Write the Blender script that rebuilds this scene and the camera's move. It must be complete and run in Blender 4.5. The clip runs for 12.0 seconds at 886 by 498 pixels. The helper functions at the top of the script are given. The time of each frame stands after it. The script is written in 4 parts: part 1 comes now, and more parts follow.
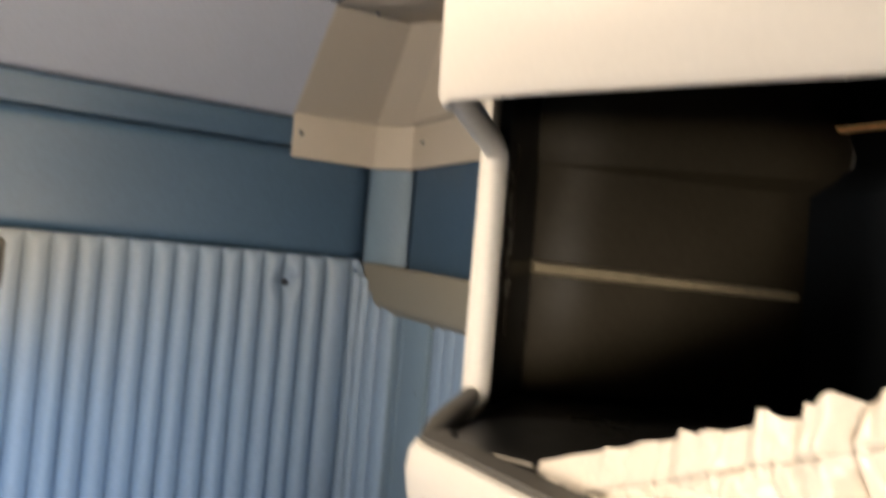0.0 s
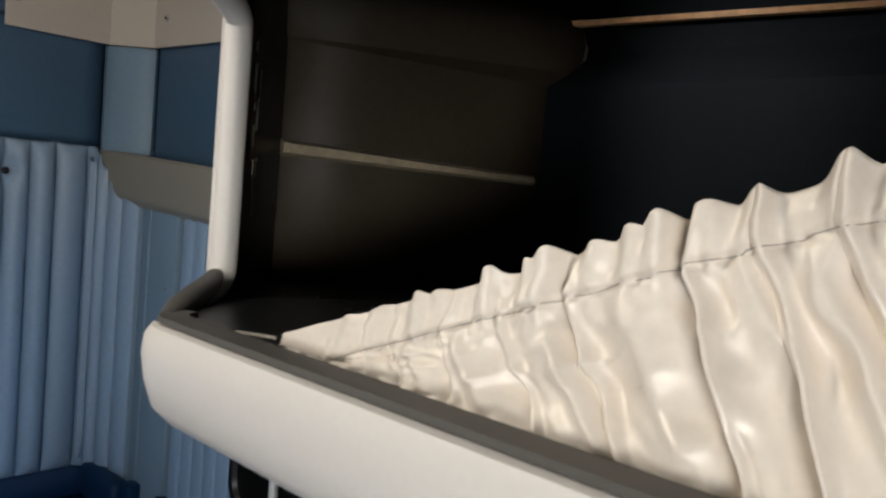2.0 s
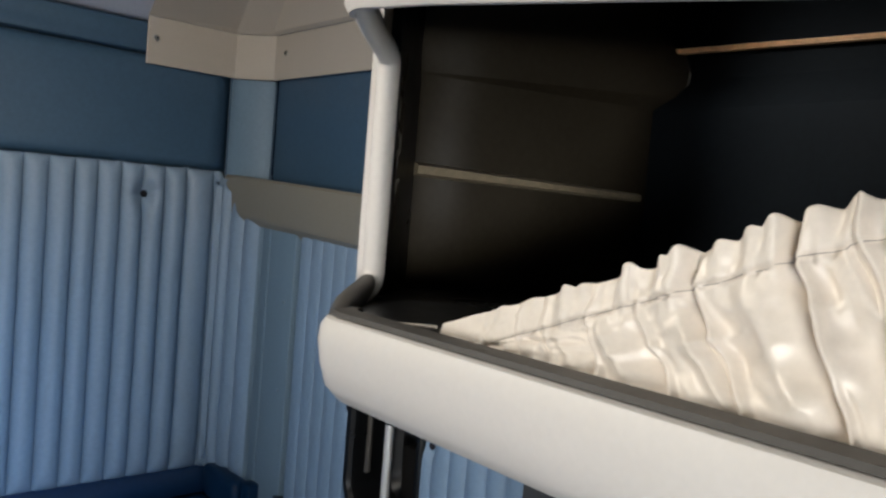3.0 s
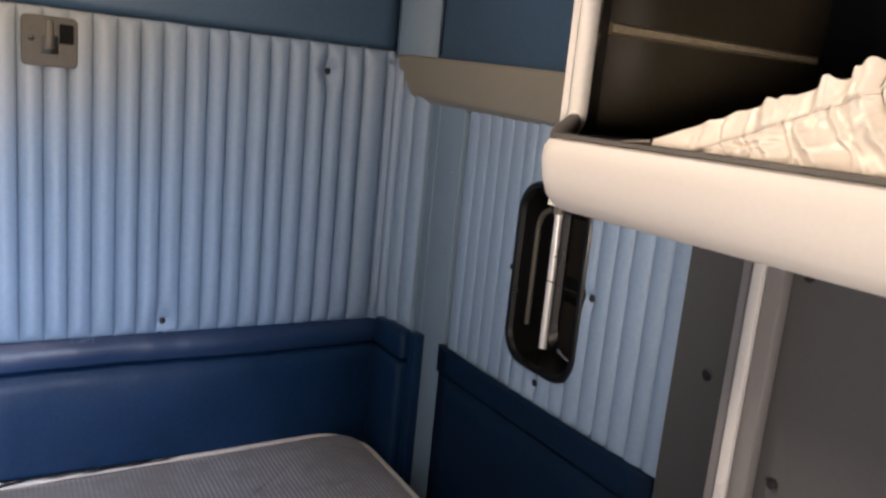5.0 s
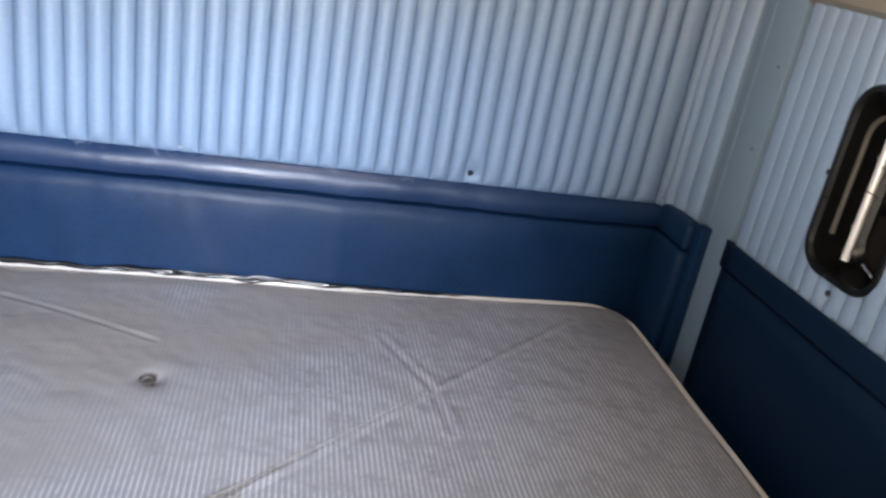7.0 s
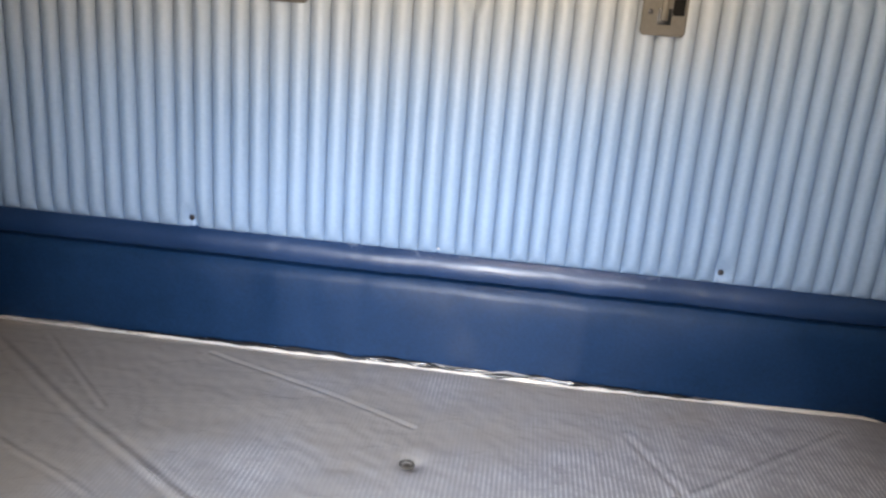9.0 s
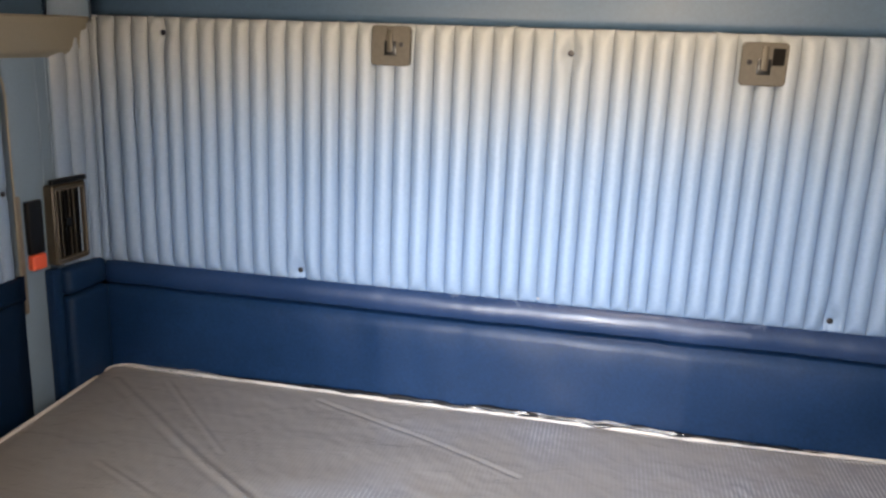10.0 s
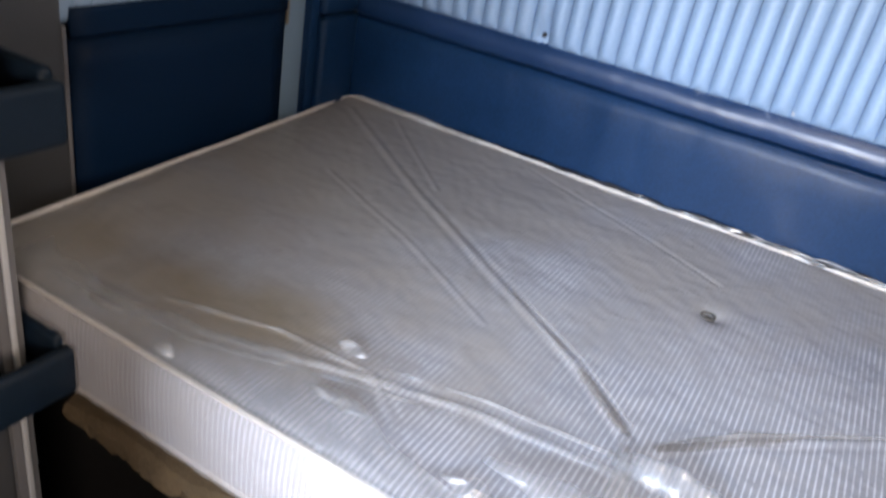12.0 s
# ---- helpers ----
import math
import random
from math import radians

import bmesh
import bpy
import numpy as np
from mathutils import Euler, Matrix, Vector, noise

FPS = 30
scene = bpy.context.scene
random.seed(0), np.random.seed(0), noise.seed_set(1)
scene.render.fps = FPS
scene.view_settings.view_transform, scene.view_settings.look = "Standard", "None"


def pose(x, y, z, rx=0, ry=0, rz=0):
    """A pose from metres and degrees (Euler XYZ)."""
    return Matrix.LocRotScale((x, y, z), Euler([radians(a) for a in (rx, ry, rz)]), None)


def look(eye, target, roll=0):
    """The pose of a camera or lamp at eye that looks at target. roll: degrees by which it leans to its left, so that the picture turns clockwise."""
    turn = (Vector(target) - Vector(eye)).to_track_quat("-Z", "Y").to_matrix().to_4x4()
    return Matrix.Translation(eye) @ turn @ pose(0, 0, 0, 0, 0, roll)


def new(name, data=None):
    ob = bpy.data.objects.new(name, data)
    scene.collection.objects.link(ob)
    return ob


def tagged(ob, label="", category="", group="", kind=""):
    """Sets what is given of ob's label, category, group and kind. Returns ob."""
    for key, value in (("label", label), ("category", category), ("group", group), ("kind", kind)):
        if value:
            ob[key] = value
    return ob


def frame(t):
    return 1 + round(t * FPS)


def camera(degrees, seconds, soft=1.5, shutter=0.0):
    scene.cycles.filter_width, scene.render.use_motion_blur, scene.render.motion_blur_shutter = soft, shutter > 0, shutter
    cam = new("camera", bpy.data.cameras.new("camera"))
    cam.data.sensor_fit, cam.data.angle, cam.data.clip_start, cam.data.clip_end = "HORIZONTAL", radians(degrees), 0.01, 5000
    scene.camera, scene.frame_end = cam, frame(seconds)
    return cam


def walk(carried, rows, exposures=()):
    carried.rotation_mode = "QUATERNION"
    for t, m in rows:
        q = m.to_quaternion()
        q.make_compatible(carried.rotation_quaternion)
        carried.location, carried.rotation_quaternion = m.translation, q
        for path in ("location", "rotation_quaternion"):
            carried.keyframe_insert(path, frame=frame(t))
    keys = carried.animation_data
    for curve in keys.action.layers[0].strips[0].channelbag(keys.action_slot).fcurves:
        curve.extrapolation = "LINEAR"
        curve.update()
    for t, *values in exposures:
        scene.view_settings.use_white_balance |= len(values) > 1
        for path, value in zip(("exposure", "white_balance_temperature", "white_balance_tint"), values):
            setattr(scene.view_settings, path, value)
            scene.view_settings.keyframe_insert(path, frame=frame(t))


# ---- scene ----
cam = camera(59.9, 12.0, soft=2.4, shutter=0.4)
PATH = [
    (0, (0.171, 0.36, 1.617), (1.133, 2.112, 1.691), 4.8),
    (0.1, (0.180, 0.365, 1.609), (1.192, 2.090, 1.609), 5.3),
    (0.2, (0.187, 0.366, 1.604), (1.224, 2.075, 1.549), 5.6),
    (0.5, (0.213, 0.37, 1.602), (1.346, 2.012, 1.451), 6.5),
    (1, (0.243, 0.381, 1.607), (1.542, 1.886, 1.392), 7.4),
    (1.5, (0.224, 0.37, 1.611), (1.58, 1.83, 1.434), 6.3),
    (2, (0.183, 0.36, 1.606), (1.639, 1.724, 1.467), 5.0),
    (2.5, (0.137, 0.332, 1.599), (1.548, 1.744, 1.474), 4.9),
    (3, (0.119, 0.334, 1.599), (1.415, 1.854, 1.498), 4.7),
    (3.3, (0.099, 0.328, 1.585), (1.364, 1.866, 1.438), 3.9),
    (3.5, (0.088, 0.345, 1.565), (1.275, 1.944, 1.383), 4.1),
    (3.6, (0.084, 0.349, 1.567), (1.236, 1.973, 1.379), 3.9),
    (3.7, (0.073, 0.344, 1.567), (1.206, 1.981, 1.37), 4.0),
    (5.3, (0.002, 0.264, 1.541), (0.993, 1.945, 1.1), 6.5),
    (5.5, (-0.004, 0.259, 1.531), (0.945, 1.949, 1.039), 7.4),
    (6, (-0.039, 0.252, 1.524), (0.699, 1.971, 0.815), 9.8),
    (6.5, (-0.056, 0.234, 1.528), (0.496, 2.011, 0.794), 10.2),
    (7, (-0.086, 0.217, 1.529), (0.335, 2.028, 0.791), 10.1),
    (7.2, (-0.098, 0.201, 1.524), (0.255, 2.029, 0.791), 10.1),
    (8.8, (-0.12, 0.181, 1.532), (-0.254, 2.088, 0.945), 5.5),
    (9.5, (-0.138, 0.153, 1.543), (-0.455, 2.062, 1.036), 2.5),
    (10, (-0.166, 0.132, 1.556), (-0.566, 2.036, 1.092), 2.3),
    (10.5, (-0.173, 0.115, 1.555), (-0.663, 2.011, 1.15), 3.0),
    (10.8, (-0.189, 0.085, 1.564), (-0.785, 1.952, 1.164), 4.0),
    (11, (-0.202, 0.076, 1.554), (-0.847, 1.924, 1.139), 4.6),
    (11.2, (-0.214, 0.049, 1.524), (-0.923, 1.852, 1.025), 6.3),
    (11.5, (-0.221, 0.07, 1.517), (-0.957, 1.782, 0.791), 7.4),
    (11.6, (-0.21, 0.072, 1.507), (-0.966, 1.751, 0.726), 7.9),
    (12, (-0.204, 0.095, 1.443), (-0.96, 1.687, 0.498), 10.9),
]
EXPOSURES = [(0, 0.03, 6300, 12), (0.5, -0.50, 5450, 9), (1, -0.60, 5400, 9), (2, -0.66, 5350, 9), (3, -0.56, 5300, 9), (3.7, -0.54, 5550, 12), (5.3, -0.18, 6400, 20), (5.6, -0.11, 6500, 19), (6.5, 0.19, 6450, 16),
             (7.2, 0.25, 6350, 16), (8.8, 0.36, 6550, 15), (10.5, 0.49, 6950, 17), (11, 0.45, 6900, 17), (11.5, 0.38, 6350, 16), (12, 0.29, 6250, 16)]
walk(cam, [(t, look(eye, target, roll)) for t, eye, target, roll in PATH], EXPOSURES)

# ---- world, lights ----
C = -0.30          # middle of the sleeper, between its two side walls
BED = 0.787        # top of the mattress
world = bpy.data.worlds.new("world")
scene.world = world
world.use_nodes = True
sky = world.node_tree.nodes.new("ShaderNodeTexSky")
sky.sky_type, sky.sun_disc = "NISHITA", False
sky.sun_elevation, sky.sun_rotation = radians(48), radians(200)
world.node_tree.links.new(sky.outputs[0], world.node_tree.nodes["Background"].inputs[0])
world.node_tree.nodes["Background"].inputs[1].default_value = 0.1


def area(name, eye, target, w, h, power, colour):
    data = bpy.data.lights.new(name, "AREA")
    data.shape, data.size, data.size_y, data.energy, data.color = "RECTANGLE", w, h, power, colour
    ob = new(name, data)
    ob.matrix_world = look(eye, target)
    return ob


# lamps for unseen windows, tuned to the tones; windscreen as sky over sunlit ground
area("windscreen_sky_light", (-0.20, -1.72, 1.70), (-0.30, 1.7, 1.05), 0.80, 0.40, 132, (0.56, 0.76, 1.0))
area("windscreen_ground_light", (-0.20, -1.72, 1.33), (-0.25, 1.7, 1.55), 0.80, 0.32, 92, (1.0, 0.86, 0.66))
area("left_window_daylight", (-1.53, -1.20, 1.33), (0.55, 0.70, 1.46), 0.9, 0.34, 100, (1.0, 0.86, 0.68))
area("right_window_daylight", (0.95, -1.20, 1.47), (-1.15, 0.70, 1.36), 0.9, 0.5, 38, (1.0, 0.85, 0.68))
# warm point light added below the headliner; no fixture is known there
dome = bpy.data.lights.new("unseen_ceiling_light", "POINT")
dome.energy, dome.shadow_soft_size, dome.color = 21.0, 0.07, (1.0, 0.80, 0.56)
new("unseen_ceiling_light", dome).location = (-0.03, 0.93, 1.972)


# ---- materials ----
def node(nt, kind, **vals):
    n = nt.nodes.new(kind)
    for k, v in vals.items():
        n.inputs[k.replace("_", " ")].default_value = v
    return n


def material(name, colour, rough=0.5, metal=0.0, spec=0.5, vary=0.12, big=6.0, fine=180.0, bump=0.15, coat=0.0, coat_rough=0.1,
             sheen=0.0, grain="noise"):
    """Paint or cloth with stains at a large scale, grain at a fine one, and a fine relief."""
    m = bpy.data.materials.new(name)
    m.use_nodes = True
    nt = m.node_tree
    b = nt.nodes["Principled BSDF"]
    co = nt.nodes.new("ShaderNodeTexCoord")
    n1 = node(nt, "ShaderNodeTexNoise", Scale=big, Detail=5.0, Roughness=0.6)
    n2 = node(nt, "ShaderNodeTexNoise", Scale=fine, Detail=3.0)
    for n in (n1, n2):
        nt.links.new(co.outputs["Object"], n.inputs["Vector"])
    add = nt.nodes.new("ShaderNodeMath")
    add.operation = "ADD"
    nt.links.new(n1.outputs[0], add.inputs[0])
    nt.links.new(n2.outputs[0], add.inputs[1])
    ramp = nt.nodes.new("ShaderNodeMapRange")
    ramp.inputs[1].default_value, ramp.inputs[2].default_value = 0.6, 1.4
    ramp.inputs[3].default_value, ramp.inputs[4].default_value = 1 - vary, 1 + vary
    nt.links.new(add.outputs[0], ramp.inputs[0])
    mix = nt.nodes.new("ShaderNodeMix")
    mix.data_type, mix.blend_type = "RGBA", "MULTIPLY"
    mix.inputs[0].default_value = 1.0
    mix.inputs[6].default_value = (*colour, 1)
    nt.links.new(ramp.outputs[0], mix.inputs[7])
    nt.links.new(mix.outputs[2], b.inputs["Base Color"])
    rr = nt.nodes.new("ShaderNodeMapRange")
    rr.inputs[1].default_value, rr.inputs[2].default_value = 0.3, 0.7
    rr.inputs[3].default_value, rr.inputs[4].default_value = max(0.03, rough - 0.08), min(1, rough + 0.08)
    nt.links.new(n1.outputs[0], rr.inputs[0])
    nt.links.new(rr.outputs[0], b.inputs["Roughness"])
    b.inputs["Metallic"].default_value = metal
    b.inputs["Specular IOR Level"].default_value = spec
    b.inputs["Coat Weight"].default_value = coat
    b.inputs["Coat Roughness"].default_value = coat_rough
    b.inputs["Sheen Weight"].default_value = sheen
    if bump:
        bp = node(nt, "ShaderNodeBump", Strength=bump, Distance=0.001)
        if grain == "leather":
            v = node(nt, "ShaderNodeTexVoronoi", Scale=fine * 3)
            nt.links.new(co.outputs["Object"], v.inputs["Vector"])
            nt.links.new(v.outputs["Distance"], bp.inputs["Height"])
        else:
            nt.links.new(n2.outputs[0], bp.inputs["Height"])
        nt.links.new(bp.outputs[0], b.inputs["Normal"])
    return m


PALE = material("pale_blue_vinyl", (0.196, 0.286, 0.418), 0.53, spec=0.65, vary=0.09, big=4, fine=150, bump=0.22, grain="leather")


def overlay(m, colour, most, mask):
    """Lay another colour over a material, by the mask that a function builds from its nodes."""
    nt = m.node_tree
    b = nt.nodes["Principled BSDF"]
    co = nt.nodes.new("ShaderNodeTexCoord")
    mix = nt.nodes.new("ShaderNodeMix")
    mix.data_type = "RGBA"
    mix.inputs[7].default_value = (*colour, 1)
    fac = nt.nodes.new("ShaderNodeMath")
    fac.operation, fac.use_clamp = "MULTIPLY", True
    fac.inputs[1].default_value = most
    nt.links.new(mask(nt, co.outputs["Object"]), fac.inputs[0])
    nt.links.new(fac.outputs[0], mix.inputs[0])
    nt.links.new(b.inputs["Base Color"].links[0].from_socket, mix.inputs[6])
    nt.links.new(mix.outputs[2], b.inputs["Base Color"])


def ranged(nt, socket, a, b, low=0.0, high=1.0):
    r = nt.nodes.new("ShaderNodeMapRange")
    r.interpolation_type = "SMOOTHSTEP"
    for k, v in enumerate((a, b, low, high)):
        r.inputs[k + 1].default_value = v
    nt.links.new(socket, r.inputs[0])
    return r.outputs[0]


def combined(nt, how, a, b):
    n = nt.nodes.new("ShaderNodeMath")
    n.operation = how
    for k, v in enumerate((a, b)):
        if isinstance(v, float):
            n.inputs[k].default_value = v
        else:
            nt.links.new(v, n.inputs[k])
    return n.outputs[0]


def warm_top(nt, co):
    """Warm light on the upper padding, painted into the vinyl as a ragged band."""
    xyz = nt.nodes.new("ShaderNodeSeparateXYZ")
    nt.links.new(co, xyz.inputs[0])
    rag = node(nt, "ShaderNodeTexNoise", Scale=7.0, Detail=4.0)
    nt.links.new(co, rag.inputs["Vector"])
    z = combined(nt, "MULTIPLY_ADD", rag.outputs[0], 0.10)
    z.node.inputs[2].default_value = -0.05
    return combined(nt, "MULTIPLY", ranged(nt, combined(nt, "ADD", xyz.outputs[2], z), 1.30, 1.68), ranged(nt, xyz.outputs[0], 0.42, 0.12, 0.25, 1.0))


def scuffs_and_glints(nt, co):
    """Pale crackled marks along the top of the roll: scuffs, and window highlights painted in."""
    xyz = nt.nodes.new("ShaderNodeSeparateXYZ")
    nt.links.new(co, xyz.inputs[0])
    n1 = node(nt, "ShaderNodeTexNoise", Scale=34.0, Detail=6.0, Roughness=0.7, Distortion=0.8)
    n2 = node(nt, "ShaderNodeTexNoise", Scale=5.0, Detail=2.0)
    for n in (n1, n2):
        nt.links.new(co, n.inputs["Vector"])
    spots = combined(nt, "MULTIPLY", ranged(nt, n1.outputs[0], 0.50, 0.66), ranged(nt, n2.outputs[0], 0.42, 0.60))
    along = combined(nt, "MULTIPLY", ranged(nt, xyz.outputs[0], -0.75, -0.35), ranged(nt, xyz.outputs[0], 0.45, 0.0))
    return combined(nt, "MULTIPLY", spots, combined(nt, "MULTIPLY", along, ranged(nt, xyz.outputs[2], 1.040, 1.060)))


# The warm light near the top of the padding is laid into its colour.
overlay(PALE, (0.325, 0.325, 0.295), 0.80, warm_top)
STRIP = material("grey_blue_vinyl", (0.140, 0.208, 0.284), 0.58, spec=0.6, vary=0.08, big=5, fine=150, bump=0.1, grain="leather")
# The bolster's navy, darkened for the shade low on the side walls.
DEEP = material("shaded_navy_vinyl", (0.0020, 0.0118, 0.034), 0.55, spec=0.12, vary=0.16, big=7, fine=160, bump=0.10, grain="leather")
NAVY = material("navy_vinyl", (0.0050, 0.0238, 0.069), 0.44, spec=0.20, vary=0.30, big=7, fine=160, bump=0.10, grain="leather")
WORN = material("worn_navy_vinyl", (0.0066, 0.0265, 0.080), 0.40, spec=0.5, vary=0.22, big=7, fine=160, bump=0.10, grain="leather")
# Wear and painted window glints share this pale overlay.
overlay(WORN, (0.34, 0.38, 0.46), 0.55, scuffs_and_glints)
SLATE = material("slate_blue_vinyl", (0.047, 0.091, 0.152), 0.48, spec=0.5, vary=0.14, big=5, fine=150, bump=0.1, grain="leather")
COVE = material("lavender_headliner", (0.45, 0.485, 0.58), 0.55, vary=0.08, big=4, fine=200, bump=0.12)
TAN = material("tan_plastic", (0.46, 0.415, 0.355), 0.38, vary=0.04, big=9, fine=260, bump=0.12)
UMBER = material("brown_grey_plastic", (0.215, 0.198, 0.158), 0.45, vary=0.08, big=9, fine=260, bump=0.12)
BEIGE = material("off_white_plastic", (0.645, 0.61, 0.56), 0.48, vary=0.03, big=3, fine=300, bump=0.06)
GREY = material("grey_painted_panel", (0.060, 0.061, 0.064), 0.5, vary=0.08, big=4, fine=220, bump=0.08)
EDGE = material("light_edge_trim", (0.55, 0.52, 0.48), 0.35, vary=0.05, big=8, fine=200, bump=0.05)
BLACK = material("black_plastic", (0.005, 0.0055, 0.006), 0.34, spec=0.26, vary=0.2, big=10, fine=200, bump=0.1)
LINER = material("dark_brown_liner", (0.030, 0.0245, 0.0155), 0.6, spec=0.25, vary=0.25, big=12, fine=160, bump=0.2)
LINERBACK = material("dark_blue_liner", (0.015, 0.020, 0.027), 0.6, spec=0.25, vary=0.2, big=6, fine=160, bump=0.2)
LEDGE = material("pale_brown_edge", (0.24, 0.20, 0.13), 0.5, vary=0.3, big=40, fine=160, bump=0.2)
PLY = material("orange_wood_edge", (0.95, 0.56, 0.25), 0.5, vary=0.2, big=30, fine=120, bump=0.1)
DARKGREY = material("dark_grey_edge", (0.068, 0.063, 0.055), 0.6, vary=0.1, big=10, fine=200, bump=0.1)
SATIN = material("cream_satin", (0.71, 0.64, 0.545), 0.50, metal=0.08, spec=0.5, vary=0.05, big=15, fine=350, bump=0.04, sheen=0.1)
CHROME = material("chrome", (0.75, 0.75, 0.74), 0.14, metal=1.0, vary=0.04, big=20, fine=100, bump=0.0)
PLATE = material("tan_grey_metal", (0.088, 0.080, 0.067), 0.6, spec=0.25, metal=0.0, vary=0.15, big=25, fine=200, bump=0.15)
ROD = material("satin_steel_rod", (0.86, 0.86, 0.84), 0.34, metal=0.5, vary=0.05, big=20, fine=100, bump=0.0)
STEEL = material("dull_steel", (0.21, 0.185, 0.15), 0.45, metal=0.45, vary=0.15, big=25, fine=200, bump=0.15)
BRONZE = material("dull_bronze", (0.060, 0.052, 0.038), 0.42, metal=0.2, vary=0.2, big=25, fine=200, bump=0.12)
SCREW = material("dark_screw", (0.03, 0.03, 0.035), 0.35, metal=0.6, vary=0.2, big=60, fine=300, bump=0.1)
RED = material("red_plastic", (0.75, 0.12, 0.06), 0.4, vary=0.08, big=30, fine=200, bump=0.05)
PIPING = material("white_piping", (0.60, 0.57, 0.54), 0.4, vary=0.08, big=14, fine=300, bump=0.2, coat=0.3)
STRIPPED = material("grey_piping", (0.30, 0.28, 0.26), 0.5, vary=0.15, big=14, fine=300, bump=0.2)
TRAYBLUE = material("dark_tray_vinyl", (0.004, 0.011, 0.022), 0.55, spec=0.25, vary=0.2, big=8, fine=160, bump=0.1, grain="leather")
CARPET = material("tan_carpet", (0.075, 0.052, 0.029), 0.95, vary=0.45, big=14, fine=420, bump=0.9, spec=0.1)
DARKCARPET = material("black_carpet", (0.008, 0.0075, 0.007), 0.95, vary=0.4, big=9, fine=420, bump=0.9, spec=0.1)
TRIMGREY = material("pale_grey_trim", (0.13, 0.127, 0.13), 0.38, vary=0.06, big=6, fine=220, bump=0.06)
BEAD = material("white_bead", (0.40, 0.40, 0.40), 0.32, vary=0.04, big=8, fine=200, bump=0.04)
SHELL = material("grey_cab_lining", (0.22, 0.23, 0.25), 0.7, vary=0.1, big=3, fine=150, bump=0.15)
THREAD = material("grey_thread", (0.30, 0.27, 0.23), 0.7, vary=0.1, big=30, fine=300, bump=0.1)


def ticking():
    """Grey mattress ticking with fine light stripes under a clear plastic cover."""
    m = material("striped_ticking", (0.326, 0.334, 0.370), 0.5, vary=0.10, big=2.6, fine=120, bump=0.0, coat=1.0, coat_rough=0.15)
    nt = m.node_tree
    b = nt.nodes["Principled BSDF"]
    co = nt.nodes.new("ShaderNodeTexCoord")
    w = node(nt, "ShaderNodeTexWave", Scale=2 * math.pi / 0.0088 / 20, Distortion=0.25, Detail=1.0, Detail_Scale=0.6)
    w.wave_type, w.bands_direction, w.wave_profile = "BANDS", "X", "SIN"
    nt.links.new(co.outputs["Object"], w.inputs["Vector"])
    old = b.inputs["Base Color"].links[0].from_socket
    mr = nt.nodes.new("ShaderNodeMapRange")
    mr.inputs[1].default_value, mr.inputs[2].default_value = 0.66, 0.97
    patch = node(nt, "ShaderNodeTexNoise", Scale=3.2, Detail=3.0)
    nt.links.new(co.outputs["Object"], patch.inputs["Vector"])
    # stripe contrast falls towards the left, the back and the far right
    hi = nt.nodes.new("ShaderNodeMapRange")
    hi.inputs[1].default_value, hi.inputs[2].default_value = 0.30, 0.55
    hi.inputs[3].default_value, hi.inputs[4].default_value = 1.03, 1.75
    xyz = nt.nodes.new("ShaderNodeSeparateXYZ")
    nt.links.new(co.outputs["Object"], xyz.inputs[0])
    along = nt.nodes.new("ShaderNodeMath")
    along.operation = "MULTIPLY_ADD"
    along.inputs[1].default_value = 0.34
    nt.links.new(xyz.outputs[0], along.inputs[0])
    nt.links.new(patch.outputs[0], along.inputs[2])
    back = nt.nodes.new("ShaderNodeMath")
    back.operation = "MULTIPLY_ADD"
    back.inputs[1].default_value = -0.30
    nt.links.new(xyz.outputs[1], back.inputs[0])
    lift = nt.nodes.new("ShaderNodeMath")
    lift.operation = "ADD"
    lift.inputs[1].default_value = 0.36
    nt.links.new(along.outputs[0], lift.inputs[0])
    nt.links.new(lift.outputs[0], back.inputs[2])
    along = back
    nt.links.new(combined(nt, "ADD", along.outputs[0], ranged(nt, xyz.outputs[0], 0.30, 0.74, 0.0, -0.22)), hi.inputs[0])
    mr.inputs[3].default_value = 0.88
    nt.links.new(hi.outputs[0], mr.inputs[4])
    dash = node(nt, "ShaderNodeTexNoise", Scale=26.0, Detail=3.0, Roughness=0.7)
    nt.links.new(co.outputs["Object"], dash.inputs["Vector"])
    nt.links.new(combined(nt, "MULTIPLY", w.outputs[1], ranged(nt, dash.outputs[0], 0.28, 0.60, 0.72, 1.06)), mr.inputs[0])
    mx = nt.nodes.new("ShaderNodeMix")
    mx.data_type, mx.blend_type = "RGBA", "MULTIPLY"
    mx.inputs[0].default_value = 1.0
    nt.links.new(old, mx.inputs[6])
    nt.links.new(mr.outputs[0], mx.inputs[7])
    # yellower tone in patches towards the left end and the back
    left_tone = nt.nodes.new("ShaderNodeMapRange")
    left_tone.inputs[1].default_value, left_tone.inputs[2].default_value = 0.50, 0.22
    left_tone.inputs[3].default_value, left_tone.inputs[4].default_value = 0.0, 0.7
    nt.links.new(along.outputs[0], left_tone.inputs[0])
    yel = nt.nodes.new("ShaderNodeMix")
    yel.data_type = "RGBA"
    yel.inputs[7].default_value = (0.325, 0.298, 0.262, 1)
    nt.links.new(left_tone.outputs[0], yel.inputs[0])
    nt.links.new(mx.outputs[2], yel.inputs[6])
    # brown stain in the film near the closet
    spot = nt.nodes.new("ShaderNodeMapping")
    spot.vector_type = "POINT"
    spot.inputs["Location"].default_value = (2.25, -6.75, -7.8)
    spot.inputs["Scale"].default_value = (2.7, 8.3, 10.0)
    nt.links.new(co.outputs["Object"], spot.inputs[0])
    far = nt.nodes.new("ShaderNodeVectorMath")
